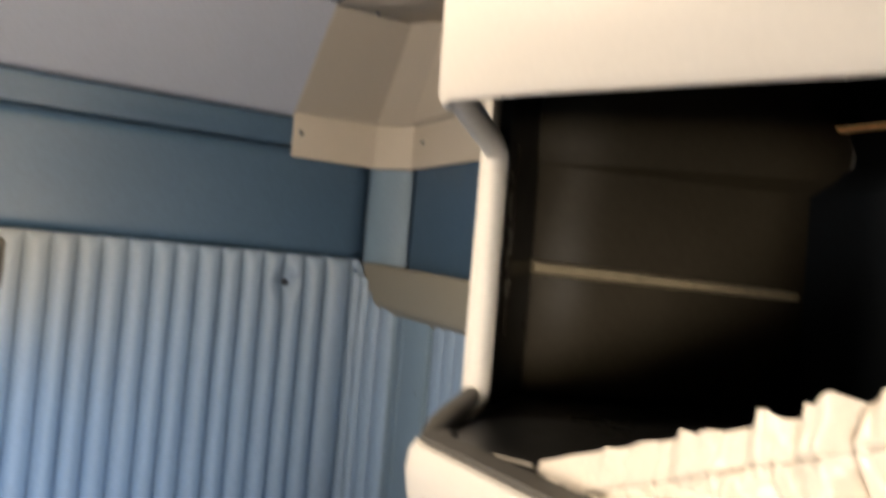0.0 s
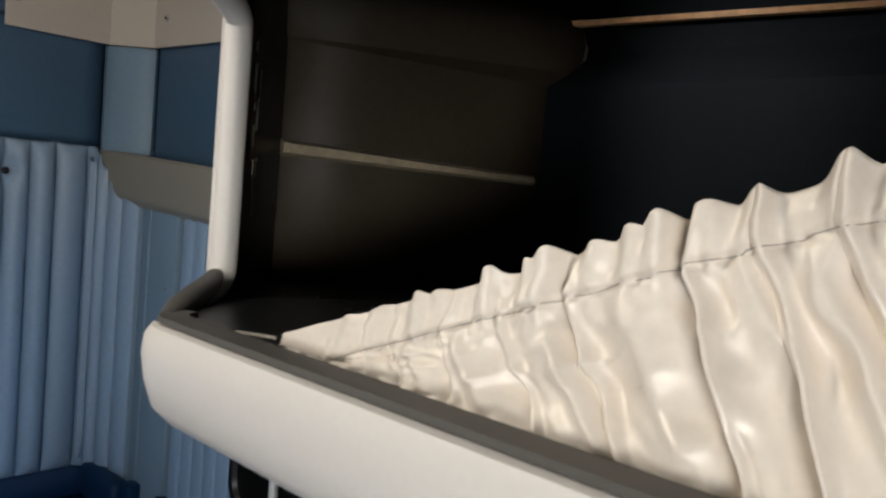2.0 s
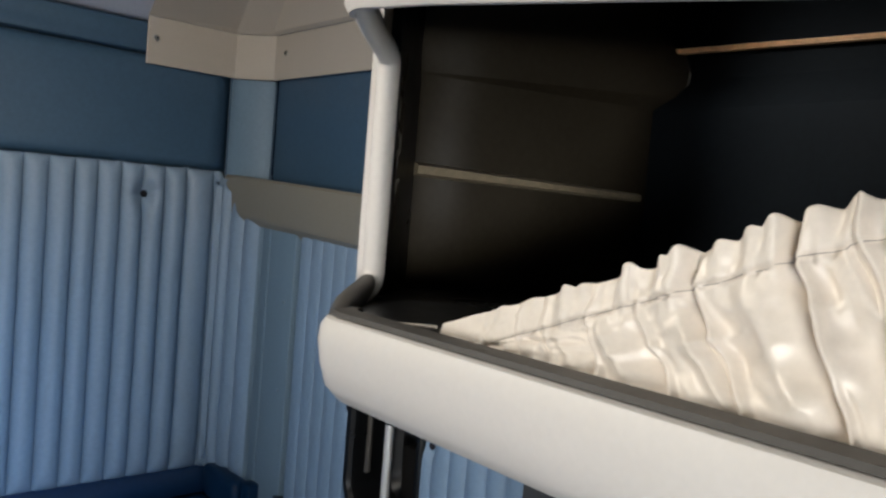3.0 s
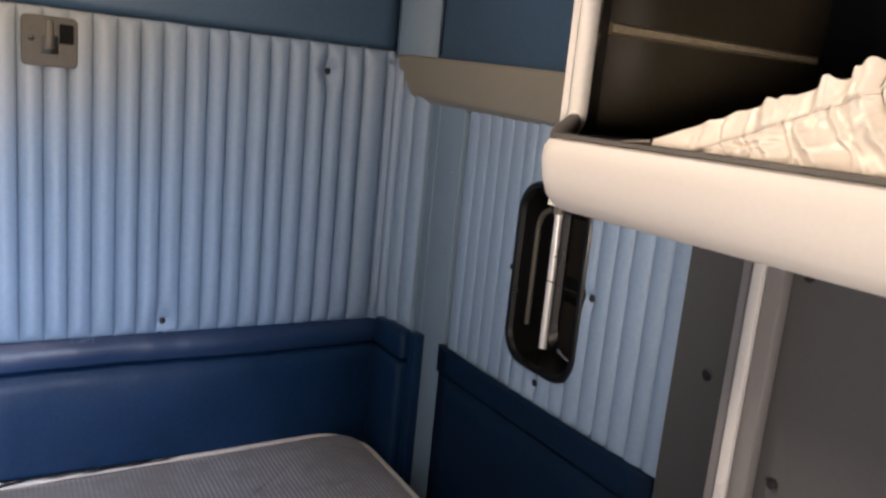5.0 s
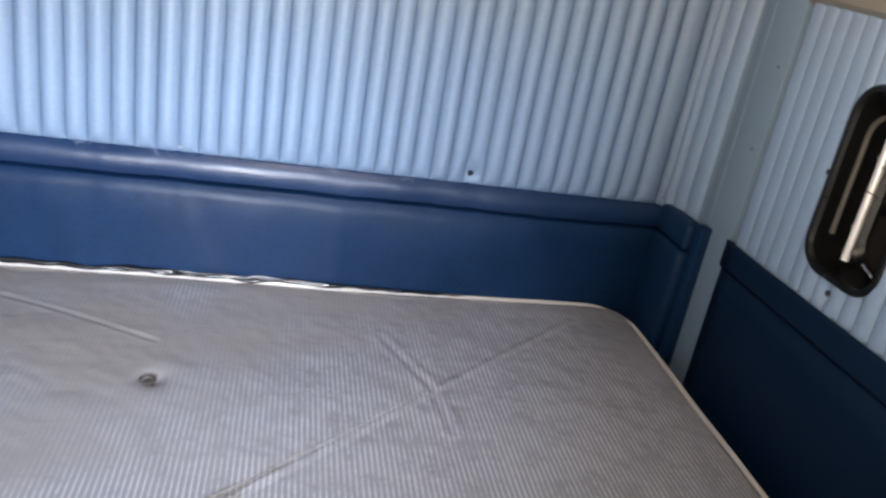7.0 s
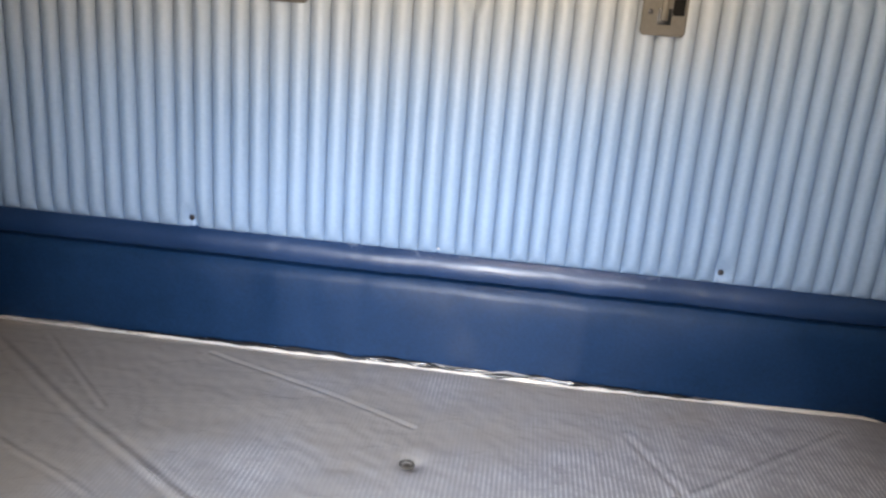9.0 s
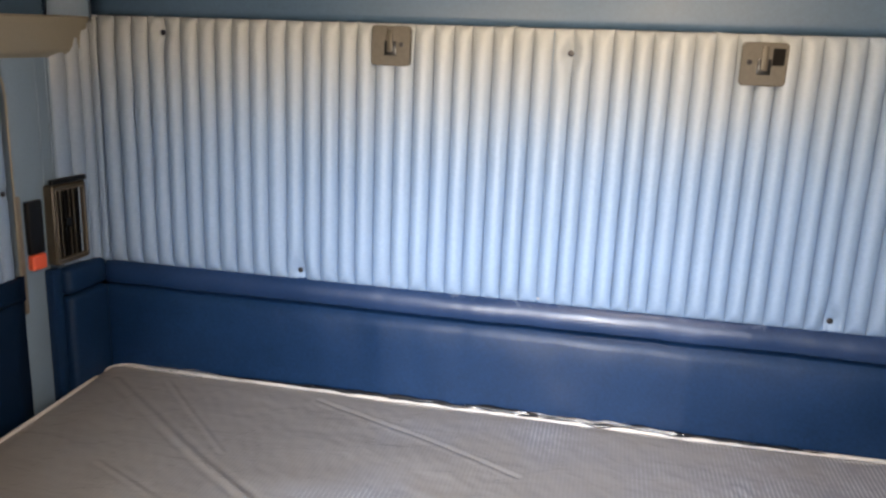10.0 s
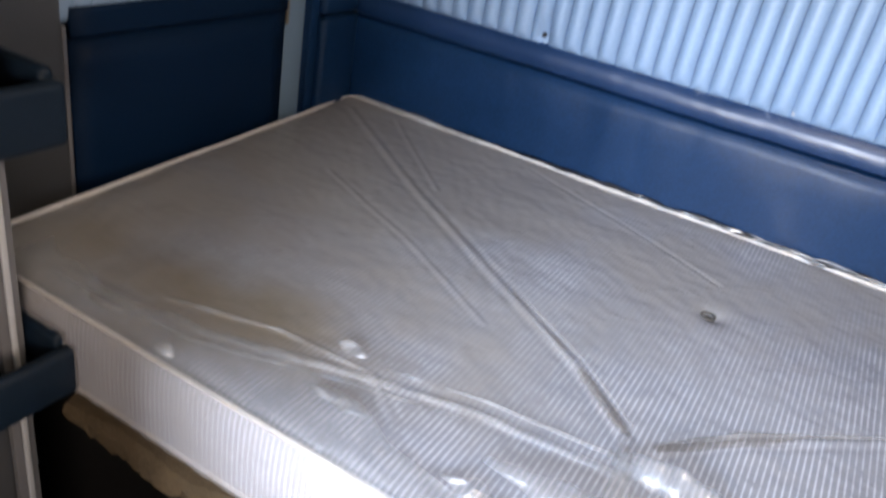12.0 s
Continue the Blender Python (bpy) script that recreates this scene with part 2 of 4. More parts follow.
    far.operation = "LENGTH"
    nt.links.new(spot.outputs[0], far.inputs[0])
    rag = nt.nodes.new("ShaderNodeMath")
    rag.operation = "MULTIPLY_ADD"
    rag.inputs[1].default_value = 1.6
    nt.links.new(patch.outputs[0], rag.inputs[0])
    nt.links.new(far.outputs["Value"], rag.inputs[2])
    dim = nt.nodes.new("ShaderNodeMapRange")
    dim.inputs[1].default_value, dim.inputs[2].default_value = 1.9, 1.1
    dim.inputs[3].default_value, dim.inputs[4].default_value = 0.0, 0.75
    nt.links.new(rag.outputs[0], dim.inputs[0])
    brown = nt.nodes.new("ShaderNodeMix")
    brown.data_type = "RGBA"
    brown.inputs[7].default_value = (0.21, 0.165, 0.10, 1)
    nt.links.new(dim.outputs[0], brown.inputs[0])
    nt.links.new(yel.outputs[2], brown.inputs[6])
    nt.links.new(brown.outputs[2], b.inputs["Base Color"])
    bp = node(nt, "ShaderNodeBump", Strength=0.2, Distance=0.001)
    nt.links.new(w.outputs[1], bp.inputs["Height"])
    nt.links.new(bp.outputs[0], b.inputs["Normal"])
    # wrinkled film over it, seen in the gloss alone
    film = node(nt, "ShaderNodeTexNoise", Scale=9.0, Detail=4.0, Distortion=0.9)
    drawn = nt.nodes.new("ShaderNodeMapping")
    drawn.inputs["Rotation"].default_value = (0, 0, radians(38))
    drawn.inputs["Scale"].default_value = (0.45, 2.2, 1.0)
    nt.links.new(co.outputs["Object"], drawn.inputs[0])
    nt.links.new(drawn.outputs[0], film.inputs["Vector"])
    cb = node(nt, "ShaderNodeBump", Strength=0.5, Distance=0.006)
    nt.links.new(film.outputs[0], cb.inputs["Height"])
    warp = nt.nodes.new("ShaderNodeVectorMath")
    warp.operation = "MULTIPLY_ADD"
    warp.inputs[1].default_value = (0.10, 0.10, 0.10)
    nt.links.new(film.outputs["Color"], warp.inputs[0])
    nt.links.new(co.outputs["Object"], warp.inputs[2])
    cell = node(nt, "ShaderNodeTexVoronoi", Scale=7.0)
    cell.feature = "DISTANCE_TO_EDGE"
    nt.links.new(warp.outputs[0], cell.inputs["Vector"])
    edge = nt.nodes.new("ShaderNodeMapRange")
    edge.inputs[1].default_value, edge.inputs[2].default_value = 0.0, 0.06
    edge.inputs[3].default_value, edge.inputs[4].default_value = 1.0, 0.0
    nt.links.new(cell.outputs["Distance"], edge.inputs[0])
    cb2 = node(nt, "ShaderNodeBump", Strength=0.22, Distance=0.003)
    nt.links.new(edge.outputs[0], cb2.inputs["Height"])
    nt.links.new(cb.outputs[0], cb2.inputs["Normal"])
    nt.links.new(cb2.outputs[0], b.inputs["Coat Normal"])
    return m


TICKING = ticking()


def clear_film(name, cover, milky, rough, tint=(0.85, 0.86, 0.88)):
    """Clear plastic: see-through, with broken glints, hazier where it lies in folds."""
    m = bpy.data.materials.new(name)
    m.use_nodes = True
    nt = m.node_tree
    nt.nodes.remove(nt.nodes["Principled BSDF"])
    co = nt.nodes.new("ShaderNodeTexCoord")
    n = node(nt, "ShaderNodeTexNoise", Scale=55.0, Detail=3.0)
    nt.links.new(co.outputs["Object"], n.inputs["Vector"])
    bp = node(nt, "ShaderNodeBump", Strength=0.6, Distance=0.004)
    nt.links.new(n.outputs[0], bp.inputs["Height"])
    gl = node(nt, "ShaderNodeBsdfGlossy", Roughness=rough)
    gl.inputs["Color"].default_value = (0.9, 0.92, 0.95, 1)
    nt.links.new(bp.outputs[0], gl.inputs["Normal"])
    tr = nt.nodes.new("ShaderNodeBsdfTransparent")
    mix = nt.nodes.new("ShaderNodeMixShader")
    mix.inputs[0].default_value = cover
    nt.links.new(tr.outputs[0], mix.inputs[1])
    milk = node(nt, "ShaderNodeBsdfDiffuse")
    milk.inputs["Color"].default_value = (*tint, 1)
    both = nt.nodes.new("ShaderNodeMixShader")
    both.inputs[0].default_value = milky
    nt.links.new(gl.outputs[0], both.inputs[1])
    nt.links.new(milk.outputs[0], both.inputs[2])
    nt.links.new(both.outputs[0], mix.inputs[2])
    nt.links.new(mix.outputs[0], nt.nodes["Material Output"].inputs[0])
    return m


FILM = clear_film("clear_plastic_film", 0.15, 0.35, 0.36)
HAZE = clear_film("hazy_plastic_film", 0.13, 0.75, 0.45)
# The pinkish milk holds the warm light on the mattress front as colour.
FRONTFILM = clear_film("milky_plastic_film", 0.19, 0.65, 0.28, (0.88, 0.82, 0.80))
# Brown tint paints the shadow that lies under the lifted folds.
TINTED = clear_film("shadow_tinted_film", 0.15, 0.95, 0.5, (0.20, 0.155, 0.095))
# Clear bag edge given a near black colour for the shade behind the mattress.
BAG = material("shadow_black_film", (0.020, 0.021, 0.025), 0.24, spec=0.5, vary=0.2, big=20, fine=45, bump=0.5)


# ---- builders ----
def part(name, bm, mat, parent=None, label="", smooth=True):
    me = bpy.data.meshes.new(name)
    bmesh.ops.recalc_face_normals(bm, faces=bm.faces)
    bm.to_mesh(me)
    bm.free()
    me.materials.append(mat)
    if smooth:
        me.polygons.foreach_set("use_smooth", [True] * len(me.polygons))
        me.set_sharp_from_angle(angle=radians(30))
    ob = new(name, me)
    if parent:
        ob.parent = parent
        if parent.type == "EMPTY":
            ob.matrix_parent_inverse = parent.matrix_basis.inverted()
    if label:
        ob["label"] = label
    return ob


def thing(name, at, label, category, group="", kind=""):
    e = new(name)
    e.empty_display_size = 0.05
    e.matrix_basis = Matrix.Translation(at)
    return tagged(e, label, category, group, kind)


def box(x0, x1, y0, y1, z0, z1, bevel=0.0, seg=2):
    bm = bmesh.new()
    bmesh.ops.create_cube(bm, size=1)
    for v in bm.verts:
        v.co = Vector(((x0 + x1) / 2 + v.co.x * (x1 - x0), (y0 + y1) / 2 + v.co.y * (y1 - y0), (z0 + z1) / 2 + v.co.z * (z1 - z0)))
    if bevel:
        bmesh.ops.bevel(bm, geom=bm.edges[:], offset=bevel, segments=seg, profile=0.5, affect="EDGES")
    return bm


def join(*bms):
    """Several bmeshes as one."""
    out = bmesh.new()
    for b in bms:
        me = bpy.data.meshes.new("tmp")
        b.to_mesh(me)
        b.free()
        out.from_mesh(me)
        bpy.data.meshes.remove(me)
    return out


def loft(rings, close_ring=True, caps=True):
    """A skin over rings of points, all with the same count."""
    bm = bmesh.new()
    vs = [[bm.verts.new(p) for p in ring] for ring in rings]
    n = len(vs[0])
    for a, b in zip(vs, vs[1:]):
        for i in range(n if close_ring else n - 1):
            j = (i + 1) % n
            bm.faces.new((a[i], a[j], b[j], b[i]))
    if caps and close_ring:
        bm.faces.new(vs[0])
        bm.faces.new(vs[-1])
    return bm


def tube(points, r, seg=10, squash=None):
    """A round bar along a line of points. squash: a function of the place on the line, 0 to 1, that scales it."""
    pts = [Vector(p) for p in points]
    rings, up = [], Vector((0.13, 0.31, 0.94)).normalized()
    for i, p in enumerate(pts):
        d = (pts[min(i + 1, len(pts) - 1)] - pts[max(i - 1, 0)]).normalized()
        a = d.cross(up)
        a = a.normalized() if a.length > 1e-4 else d.orthogonal().normalized()
        b = d.cross(a)
        k = r * (squash(i / (len(pts) - 1)) if squash else 1)
        rings.append([p + k * (math.cos(2 * math.pi * j / seg) * a + math.sin(2 * math.pi * j / seg) * b) for j in range(seg)])
    return loft(rings)


def disc(centre, axis, r, depth, seg=14, dome=0.3):
    """A low round head that looks along axis."""
    axis = Vector(axis).normalized()
    a = axis.orthogonal().normalized()
    b = axis.cross(a)
    c = Vector(centre)
    rings = []
    for rr, h in ((1, 0), (1, depth * 0.6), (0.82, depth), (0.25, depth * (1 + dome))):
        rings.append([c + axis * h + r * rr * (math.cos(2 * math.pi * j / seg) * a + math.sin(2 * math.pi * j / seg) * b) for j in range(seg)])
    return loft(rings)


def rounded(y0, y1, z0, z1, r, seg=6):
    """The outline of a rectangle with round corners."""
    out = []
    for cy, cz, a0 in ((y1 - r, z1 - r, 0), (y0 + r, z1 - r, 90), (y0 + r, z0 + r, 180), (y1 - r, z0 + r, 270)):
        for k in range(seg + 1):
            a = radians(a0 + 90 * k / seg)
            out.append((cy + r * math.cos(a), cz + r * math.sin(a)))
    return out


def prism(outline, axis, a, b, bevel=0.0):
    """A bar with the given outline, along x, y or z from a to b."""
    def at(p, t):
        return {"x": (t, p[0], p[1]), "y": (p[0], t, p[1]), "z": (p[0], p[1], t)}[axis]
    bm = loft([[at(p, a) for p in outline], [at(p, b) for p in outline]])
    if bevel:
        bmesh.ops.bevel(bm, geom=bm.edges[:], offset=bevel, segments=2, profile=0.5, affect="EDGES")
    return bm


def side(s, X, y, z):
    """A point by its distance X from the middle, on the side s (1 or -1)."""
    return (C + s * X, y, z)


def sweep(plan, section, s):
    """A moulding along a line in plan, (X, y) points, with a section of (inward, z) points."""
    rings = []
    pts = [Vector(p) for p in plan]
    for i, p in enumerate(pts):
        d = (pts[min(i + 1, len(pts) - 1)] - pts[max(i - 1, 0)]).normalized()
        n = Vector((d.y, -d.x))
        rings.append([side(s, p.x + n.x * q, p.y + n.y * q, z) for q, z in section])
    return loft(rings)


def screw(name, centre, axis, parent, r=0.006, mat=None):
    return part(name, disc(centre, axis, r, 0.003), mat or SCREW, parent)


# ---- structure ----
bm = box(C - 1.5, C + 1.5, -1.95, 2.0, -0.06, 0.0)
tagged(part("floor", bm, DARKCARPET), "black carpeted cab floor beneath the bunk", "floor", kind="structure")
bm = box(C - 1.5, C + 1.5, -1.95, 2.0, 2.056, 2.12)
tagged(part("ceiling", bm, SLATE), "dark blue vinyl headliner over the sleeper", "ceiling", kind="structure")
bm = box(C - 1.5, C + 1.5, 1.84, 1.90, 0.0, 2.056)
tagged(part("wall_back", bm, SHELL), "plain back wall of the sleeper behind the padding", "wall", kind="structure")
for s, nm in ((1, "wall_right"), (-1, "wall_left")):
    x0, x1 = sorted((C + s * 1.20, C + s * 1.26))
    bm = join(box(x0, x1, -0.55, 1.84, 0.0, 2.056), box(x0, x1, -1.90, -0.55, 0.0, 1.15), box(x0, x1, -1.90, -0.55, 1.75, 2.056))
    tagged(part(nm, bm, SHELL), "plain side wall of the cab with a window opening ahead", "wall", kind="structure")
bm = join(box(C - 1.2, C + 1.2, -1.90, -1.84, 0.0, 1.22), box(C - 1.2, C + 1.2, -1.90, -1.84, 1.98, 2.056))
tagged(part("wall_front", bm, SHELL), "plain front of the cab below the windscreen opening", "wall", kind="structure")


# unseen bulkhead and low return wall, added to narrow and block the daylight
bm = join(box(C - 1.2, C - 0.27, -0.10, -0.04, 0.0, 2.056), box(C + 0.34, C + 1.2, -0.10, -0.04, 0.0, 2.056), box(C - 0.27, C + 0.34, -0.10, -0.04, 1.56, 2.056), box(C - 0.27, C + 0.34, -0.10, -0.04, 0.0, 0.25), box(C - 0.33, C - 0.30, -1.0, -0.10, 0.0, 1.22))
tagged(part("unseen_light_bulkhead", bm, SHELL), "unseen plain bulkhead added to shape the light through its doorway", "wall", kind="structure")


# ---- pleated padding ----
def bump_at(u, v, spots, k=1.0):
    """How deep the buttons pull the padding in at (u, v)."""
    d = 0.0
    for bu, bv in spots:
        q = ((u - bu) / (0.020 * k)) ** 2 + ((v - bv) / (0.022 * k)) ** 2
        if q < 12:
            d += math.exp(-q)
    return min(d, 1.0)


def pleats(line, length, z0, z1, pitch, depth, spots=(), hole=None, per=10, seed=1, rows=None, top_fn=None, cuts=None, dent=1.0, slim=None):
    """Upholstery with upright tubes. line(u) gives (x, y) and the (x, y) of the outward normal at u metres along the wall."""
    rnd = random.Random(seed)
    n = len(cuts) - 1 if cuts else max(2, round(length / pitch))
    cuts = cuts or [length * k / n for k in range(n + 1)]
    cols = n * per
    zs = rows or ([z0 + (z1 - z0) * k for k in (0, 0.006, 0.015, 0.03, 0.05)] + [z0 + (z1 - z0) * (0.05 + 0.75 * k / 22) for k in range(1, 22)] + [z0 + (z1 - z0) * (0.80 + 0.15 * k / 16) for k in range(16)]
                  + [z0 + (z1 - z0) * k for k in (0.95, 0.965, 0.978, 0.988, 0.995, 1.0)])
    shift = [rnd.uniform(-0.0016, 0.0016) for _ in range(n + 1)]
    amp = [rnd.uniform(0.88, 1.1) for _ in range(n)]
    lean = [rnd.uniform(-0.12, 0.12) for _ in range(n)]
    bm = bmesh.new()
    grid = []
    for zi, z in enumerate(zs):
        h = (z - z0) / (z1 - z0)
        pinch = 1 - math.exp(-(h * (z1 - z0)) / 0.011) * 0.86
        pinch = min(pinch, 1 - math.exp(-((1 - h) * (z1 - z0)) / 0.014) * 0.80)
        row = []
        for c in range(cols + 1):
            k, f = divmod(c, per)
            f = 0.5 - 0.5 * math.cos(math.pi * f / per)
            u = cuts[k]
            if k < n:
                u += f * (cuts[k + 1] - cuts[k]) + (1 - f) * shift[k] + f * shift[k + 1]
                g = min(1, max(0, f + lean[k] * f * (1 - f)))
                tubeh = amp[k] * (math.sin(math.pi * g) ** 0.50 if 0 < g < 1 else 0.0)
            else:
                tubeh = 0.0
            wob = noise.noise(Vector((u * 9 + seed, z * 5, 0.3))) * 0.0012
            gather = (noise.noise(Vector((u * 110, z * 60, seed))) * 0.0018 + noise.noise(Vector((u * 45, z * 190, seed + 2.0))) * 0.0022) * math.exp(-(1 - h) * (z1 - z0) / 0.045)
            d = bump_at(u, z, spots, dent)
            out = (slim(u) if slim else 1.0) * depth * tubeh * pinch * (1 - 0.8 * d) + wob + gather - 0.008 * d
            if 0.02 < d < 0.9:
                a = math.atan2(z - min(spots, key=lambda q: abs(q[0] - u) + abs(q[1] - z))[1], u - min(spots, key=lambda q: abs(q[0] - u) + abs(q[1] - z))[0])
                out += 0.0013 * math.sin(a * 9 + 1.0) * d * (1 - d) * 4
            x, y, nx, ny = line(min(max(u, 0), length))
            zz = z + (top_fn(u) * h if top_fn else 0)
            row.append(bm.verts.new((x + nx * out, y + ny * out, zz)))
        grid.append(row)
    for a, b in zip(grid, grid[1:]):
        for i in range(cols):
            bm.faces.new((a[i], a[i + 1], b[i + 1], b[i]))
    if hole:
        hy0, hy1, hz0, hz1, r = hole
        dead = []
        for f in bm.faces:
            p = f.calc_center_median()
            dy = max(hy0 + r - p.y, p.y - hy1 + r, 0)
            dz = max(hz0 + r - p.z, p.z - hz1 + r, 0)
            if dy * dy + dz * dz < r * r:
                dead.append(f)
        bmesh.ops.delete(bm, geom=dead, context="FACES")
    return bm


def padded(name, bm, mat, parent, thick, label=""):
    ob = part(name, bm, mat, parent, label)
    me, mid = ob.data, Vector((C, 0.5, 1.5))
    if sum((mid - p.center).dot(p.normal) * p.area for p in me.polygons) < 0:
        me.flip_normals()
    so = ob.modifiers.new("thickness", "SOLIDIFY")
    so.thickness, so.offset = thick, -1.0
    return ob


YB = 1.768         # creases of the back wall's padding
PITCH = 0.0397
SEAM = -0.294
UPPER_BUTTONS = ((-1.178, 1.604), (-0.259, 1.590), (0.611, 1.584))
LOWER_BUTTONS = ((-0.848, 1.077), (0.304, 1.079))
CORNER = 1.048     # where the back wall's flat part ends, from the middle

BEND = 0.142       # run of the padding round each corner


def around(u):
    """The line of the padding: round the left corner, along the back wall, round the right one."""
    sg = -1 if u < BEND + CORNER else 1
    straight = 2 * CORNER
    if BEND <= u <= BEND + straight:
        return C - CORNER + u - BEND, YB, 0, -1
    t = (BEND - u) / BEND if sg < 0 else (u - BEND - straight) / BEND
    p, m, q = Vector((C + sg * CORNER, YB)), Vector((C + sg * 1.078, 1.750)), Vector((C + sg * 1.090, 1.645))
    pt = (1 - t) ** 2 * p + 2 * t * (1 - t) * m + t * t * q
    d = (2 * (1 - t) * (m - p) + 2 * t * (q - m)).normalized()
    return pt.x, pt.y, sg * d.y, -sg * d.x


def place(x):
    return x - (C - CORNER) + BEND


panel = thing("pleated_back_panel", (C, YB, 1.06), "pale blue vinyl back wall padding stitched in upright tubes", "wall panel")
spots = [(place(x), z) for x, z in UPPER_BUTTONS + LOWER_BUTTONS]
creases = [BEND * k / 4 for k in range(4)]
creases += [place(SEAM - 0.0420 * k) for k in range(25, 0, -1)]
creases += [place(SEAM + 0.0393 * k) for k in range(0, 26)]
creases += [BEND + 2 * CORNER + BEND * (k - 0.1) / 4 for k in range(0, 4)] + [2 * (BEND + CORNER)]
bm = pleats(around, 2 * (BEND + CORNER), 1.055, 1.638, PITCH, 0.0200, spots, per=20, seed=4, cuts=creases, slim=lambda u: 0.6 if u < BEND or u > BEND + 2 * CORNER else 1.0,
            top_fn=lambda u: -0.035 * min(1, max(0, BEND - 0.02 - u, u - BEND - 2 * CORNER - 0.02) / 0.03))
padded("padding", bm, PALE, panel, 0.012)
for x, z in UPPER_BUTTONS + LOWER_BUTTONS:
    screw("button", (x, YB - 0.0015, z), (0, -1, 0), panel, 0.0064)
part("seam", tube([(SEAM, YB - 0.0015, 1.07 + 0.56 * k / 20) for k in range(21)], 0.0018, 6), STRIP, panel, "upright stitched seam")

for s, nm in ((1, "right"), (-1, "left")):
    bm = tube([side(s, 1.0905 - 0.003, 1.645, 1.02 + 0.02 * k) for k in range(27)], 0.0022, 6)
    part("piping", bm, STRIP, panel)

    # flat upright strip between the corner and the side panel
    strip = thing("wall_strip", (C + s * 1.09, 1.57, 0.55), "grey blue vinyl strip running up the side wall", "wall strip", "side strips")
    x0, x1 = sorted((C + s * 1.086, C + s * 1.12))
    part("vinyl", box(x0, x1, 1.508, 1.643, 0.55, 1.60, 0.004), STRIP, strip)
    for yy in (1.632, 1.600):
        part("seam", tube([side(s, 1.0855, yy, 1.07 + 0.53 * k / 10) for k in range(11)], 0.0016, 6), STRIP, strip)
    if s > 0:
        for zz in (1.414, 1.257):
            part("rivet", disc(side(s, 1.086, 1.535, zz), (-s, 0, 0), 0.003, 0.0015), CHROME, strip, "small bright rivet")

    # side panel, pleated above, with the hatch through it
    panel = thing("pleated_side_panel", (C + s * 1.09, 1.22, 1.07), "pale blue pleated vinyl side panel round a black hatch", "wall panel", "side padding")
    Y0, Y1 = 0.932, 1.505
    spots = [(y - Y0, z) for y, z in ((1.213, 1.451), (1.312, 1.281), (1.107, 1.281), (1.215, 1.106))]
    extra = [(1.312, 1.512), (1.476, 1.483), (1.482, 1.260)] if s < 0 else []
    spots += [(y - Y0, z) for y, z in extra]
    bm = pleats(lambda u, sg=s: (C + sg * 1.090, Y0 + u, -sg, 0), Y1 - Y0, 1.05, 1.555, 0.0385, 0.0098, spots, hole=(1.122, 1.296, 1.132, 1.432, 0.05), per=12, seed=21 + s, cuts=[0.929 + 0.0353 * k - Y0 for k in range(17)],
                rows=[1.05 + 0.505 * k / 70 for k in range(71)], dent=0.5, slim=(lambda u: 1.0 - 0.6 * min(1, max(0, (u - 0.33) / 0.06))) if s > 0 else None)
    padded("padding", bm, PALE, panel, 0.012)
    for bu, bz in spots:
        screw("button", side(s, 1.089, Y0 + bu, bz), (-s, 0, 0), panel, 0.0055)
    if s < 0:
        pts = [side(s, 1.080, 0.90 + 0.55 * k / 12, 1.528) for k in range(12)]
        pts += [side(s, 1.080, 1.445 + 0.055 * math.sin(radians(a)), 1.473 + 0.055 * math.cos(radians(a))) for a in range(0, 91, 10)]
        pts += [side(s, 1.080, 1.502, 1.46 - 0.38 * k / 12) for k in range(13)]
        part("piping", tube(pts, 0.0026, 8), UMBER, panel, "brown welted edge")

    # smooth dark panel below
    low = thing("lower_side_panel", (C + s * 1.09, 1.22, 0.55), "smooth navy vinyl panel below the side padding", "wall panel", "lower side panels")
    def plate(a, b, z0, z1, bulge, lift=0.0, sg=s):
        rings = []
        for i in range(13):
            y = a + (b - a) * i / 12
            ey = min(1, 10 * min(i, 12 - i) / 12)
            ring = []
            for j in range(9):
                z = z0 + (z1 - z0) * j / 8
                ez = min(1, 8 * min(j, 8 - j) / 8)
                ring.append(side(sg, 1.088 - 0.006 - lift - bulge * (ey * ez) ** 0.5, y, z))
            rings.append(ring)
        return loft(rings, close_ring=False)
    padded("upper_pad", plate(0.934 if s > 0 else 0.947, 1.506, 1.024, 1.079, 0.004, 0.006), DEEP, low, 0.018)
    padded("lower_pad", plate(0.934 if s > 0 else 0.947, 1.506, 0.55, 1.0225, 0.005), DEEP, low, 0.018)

    if s < 0:
        part("edge_strip", box(C - 1.112, C - 1.080, 0.9315, 0.9405, 0.60, 1.048, 0.002), TRIMGREY, low, "grey vinyl edge strip")
    # grey side post
    post = thing("side_post", (C + s * 1.09, 0.80, 0.3), "grey painted metal post beside the side padding", "post", "side posts")
    x0, x1 = sorted((C + s * 1.078, C + s * 1.13))
    sheet_metal = part("sheet", box(x0, x1, 0.62, 0.930, 0.3, 1.60, 0.003), GREY, post)
    screw("bolt", side(s, 1.0785, 0.874, 1.248), (-s, 0, 0), sheet_metal, 0.0075)


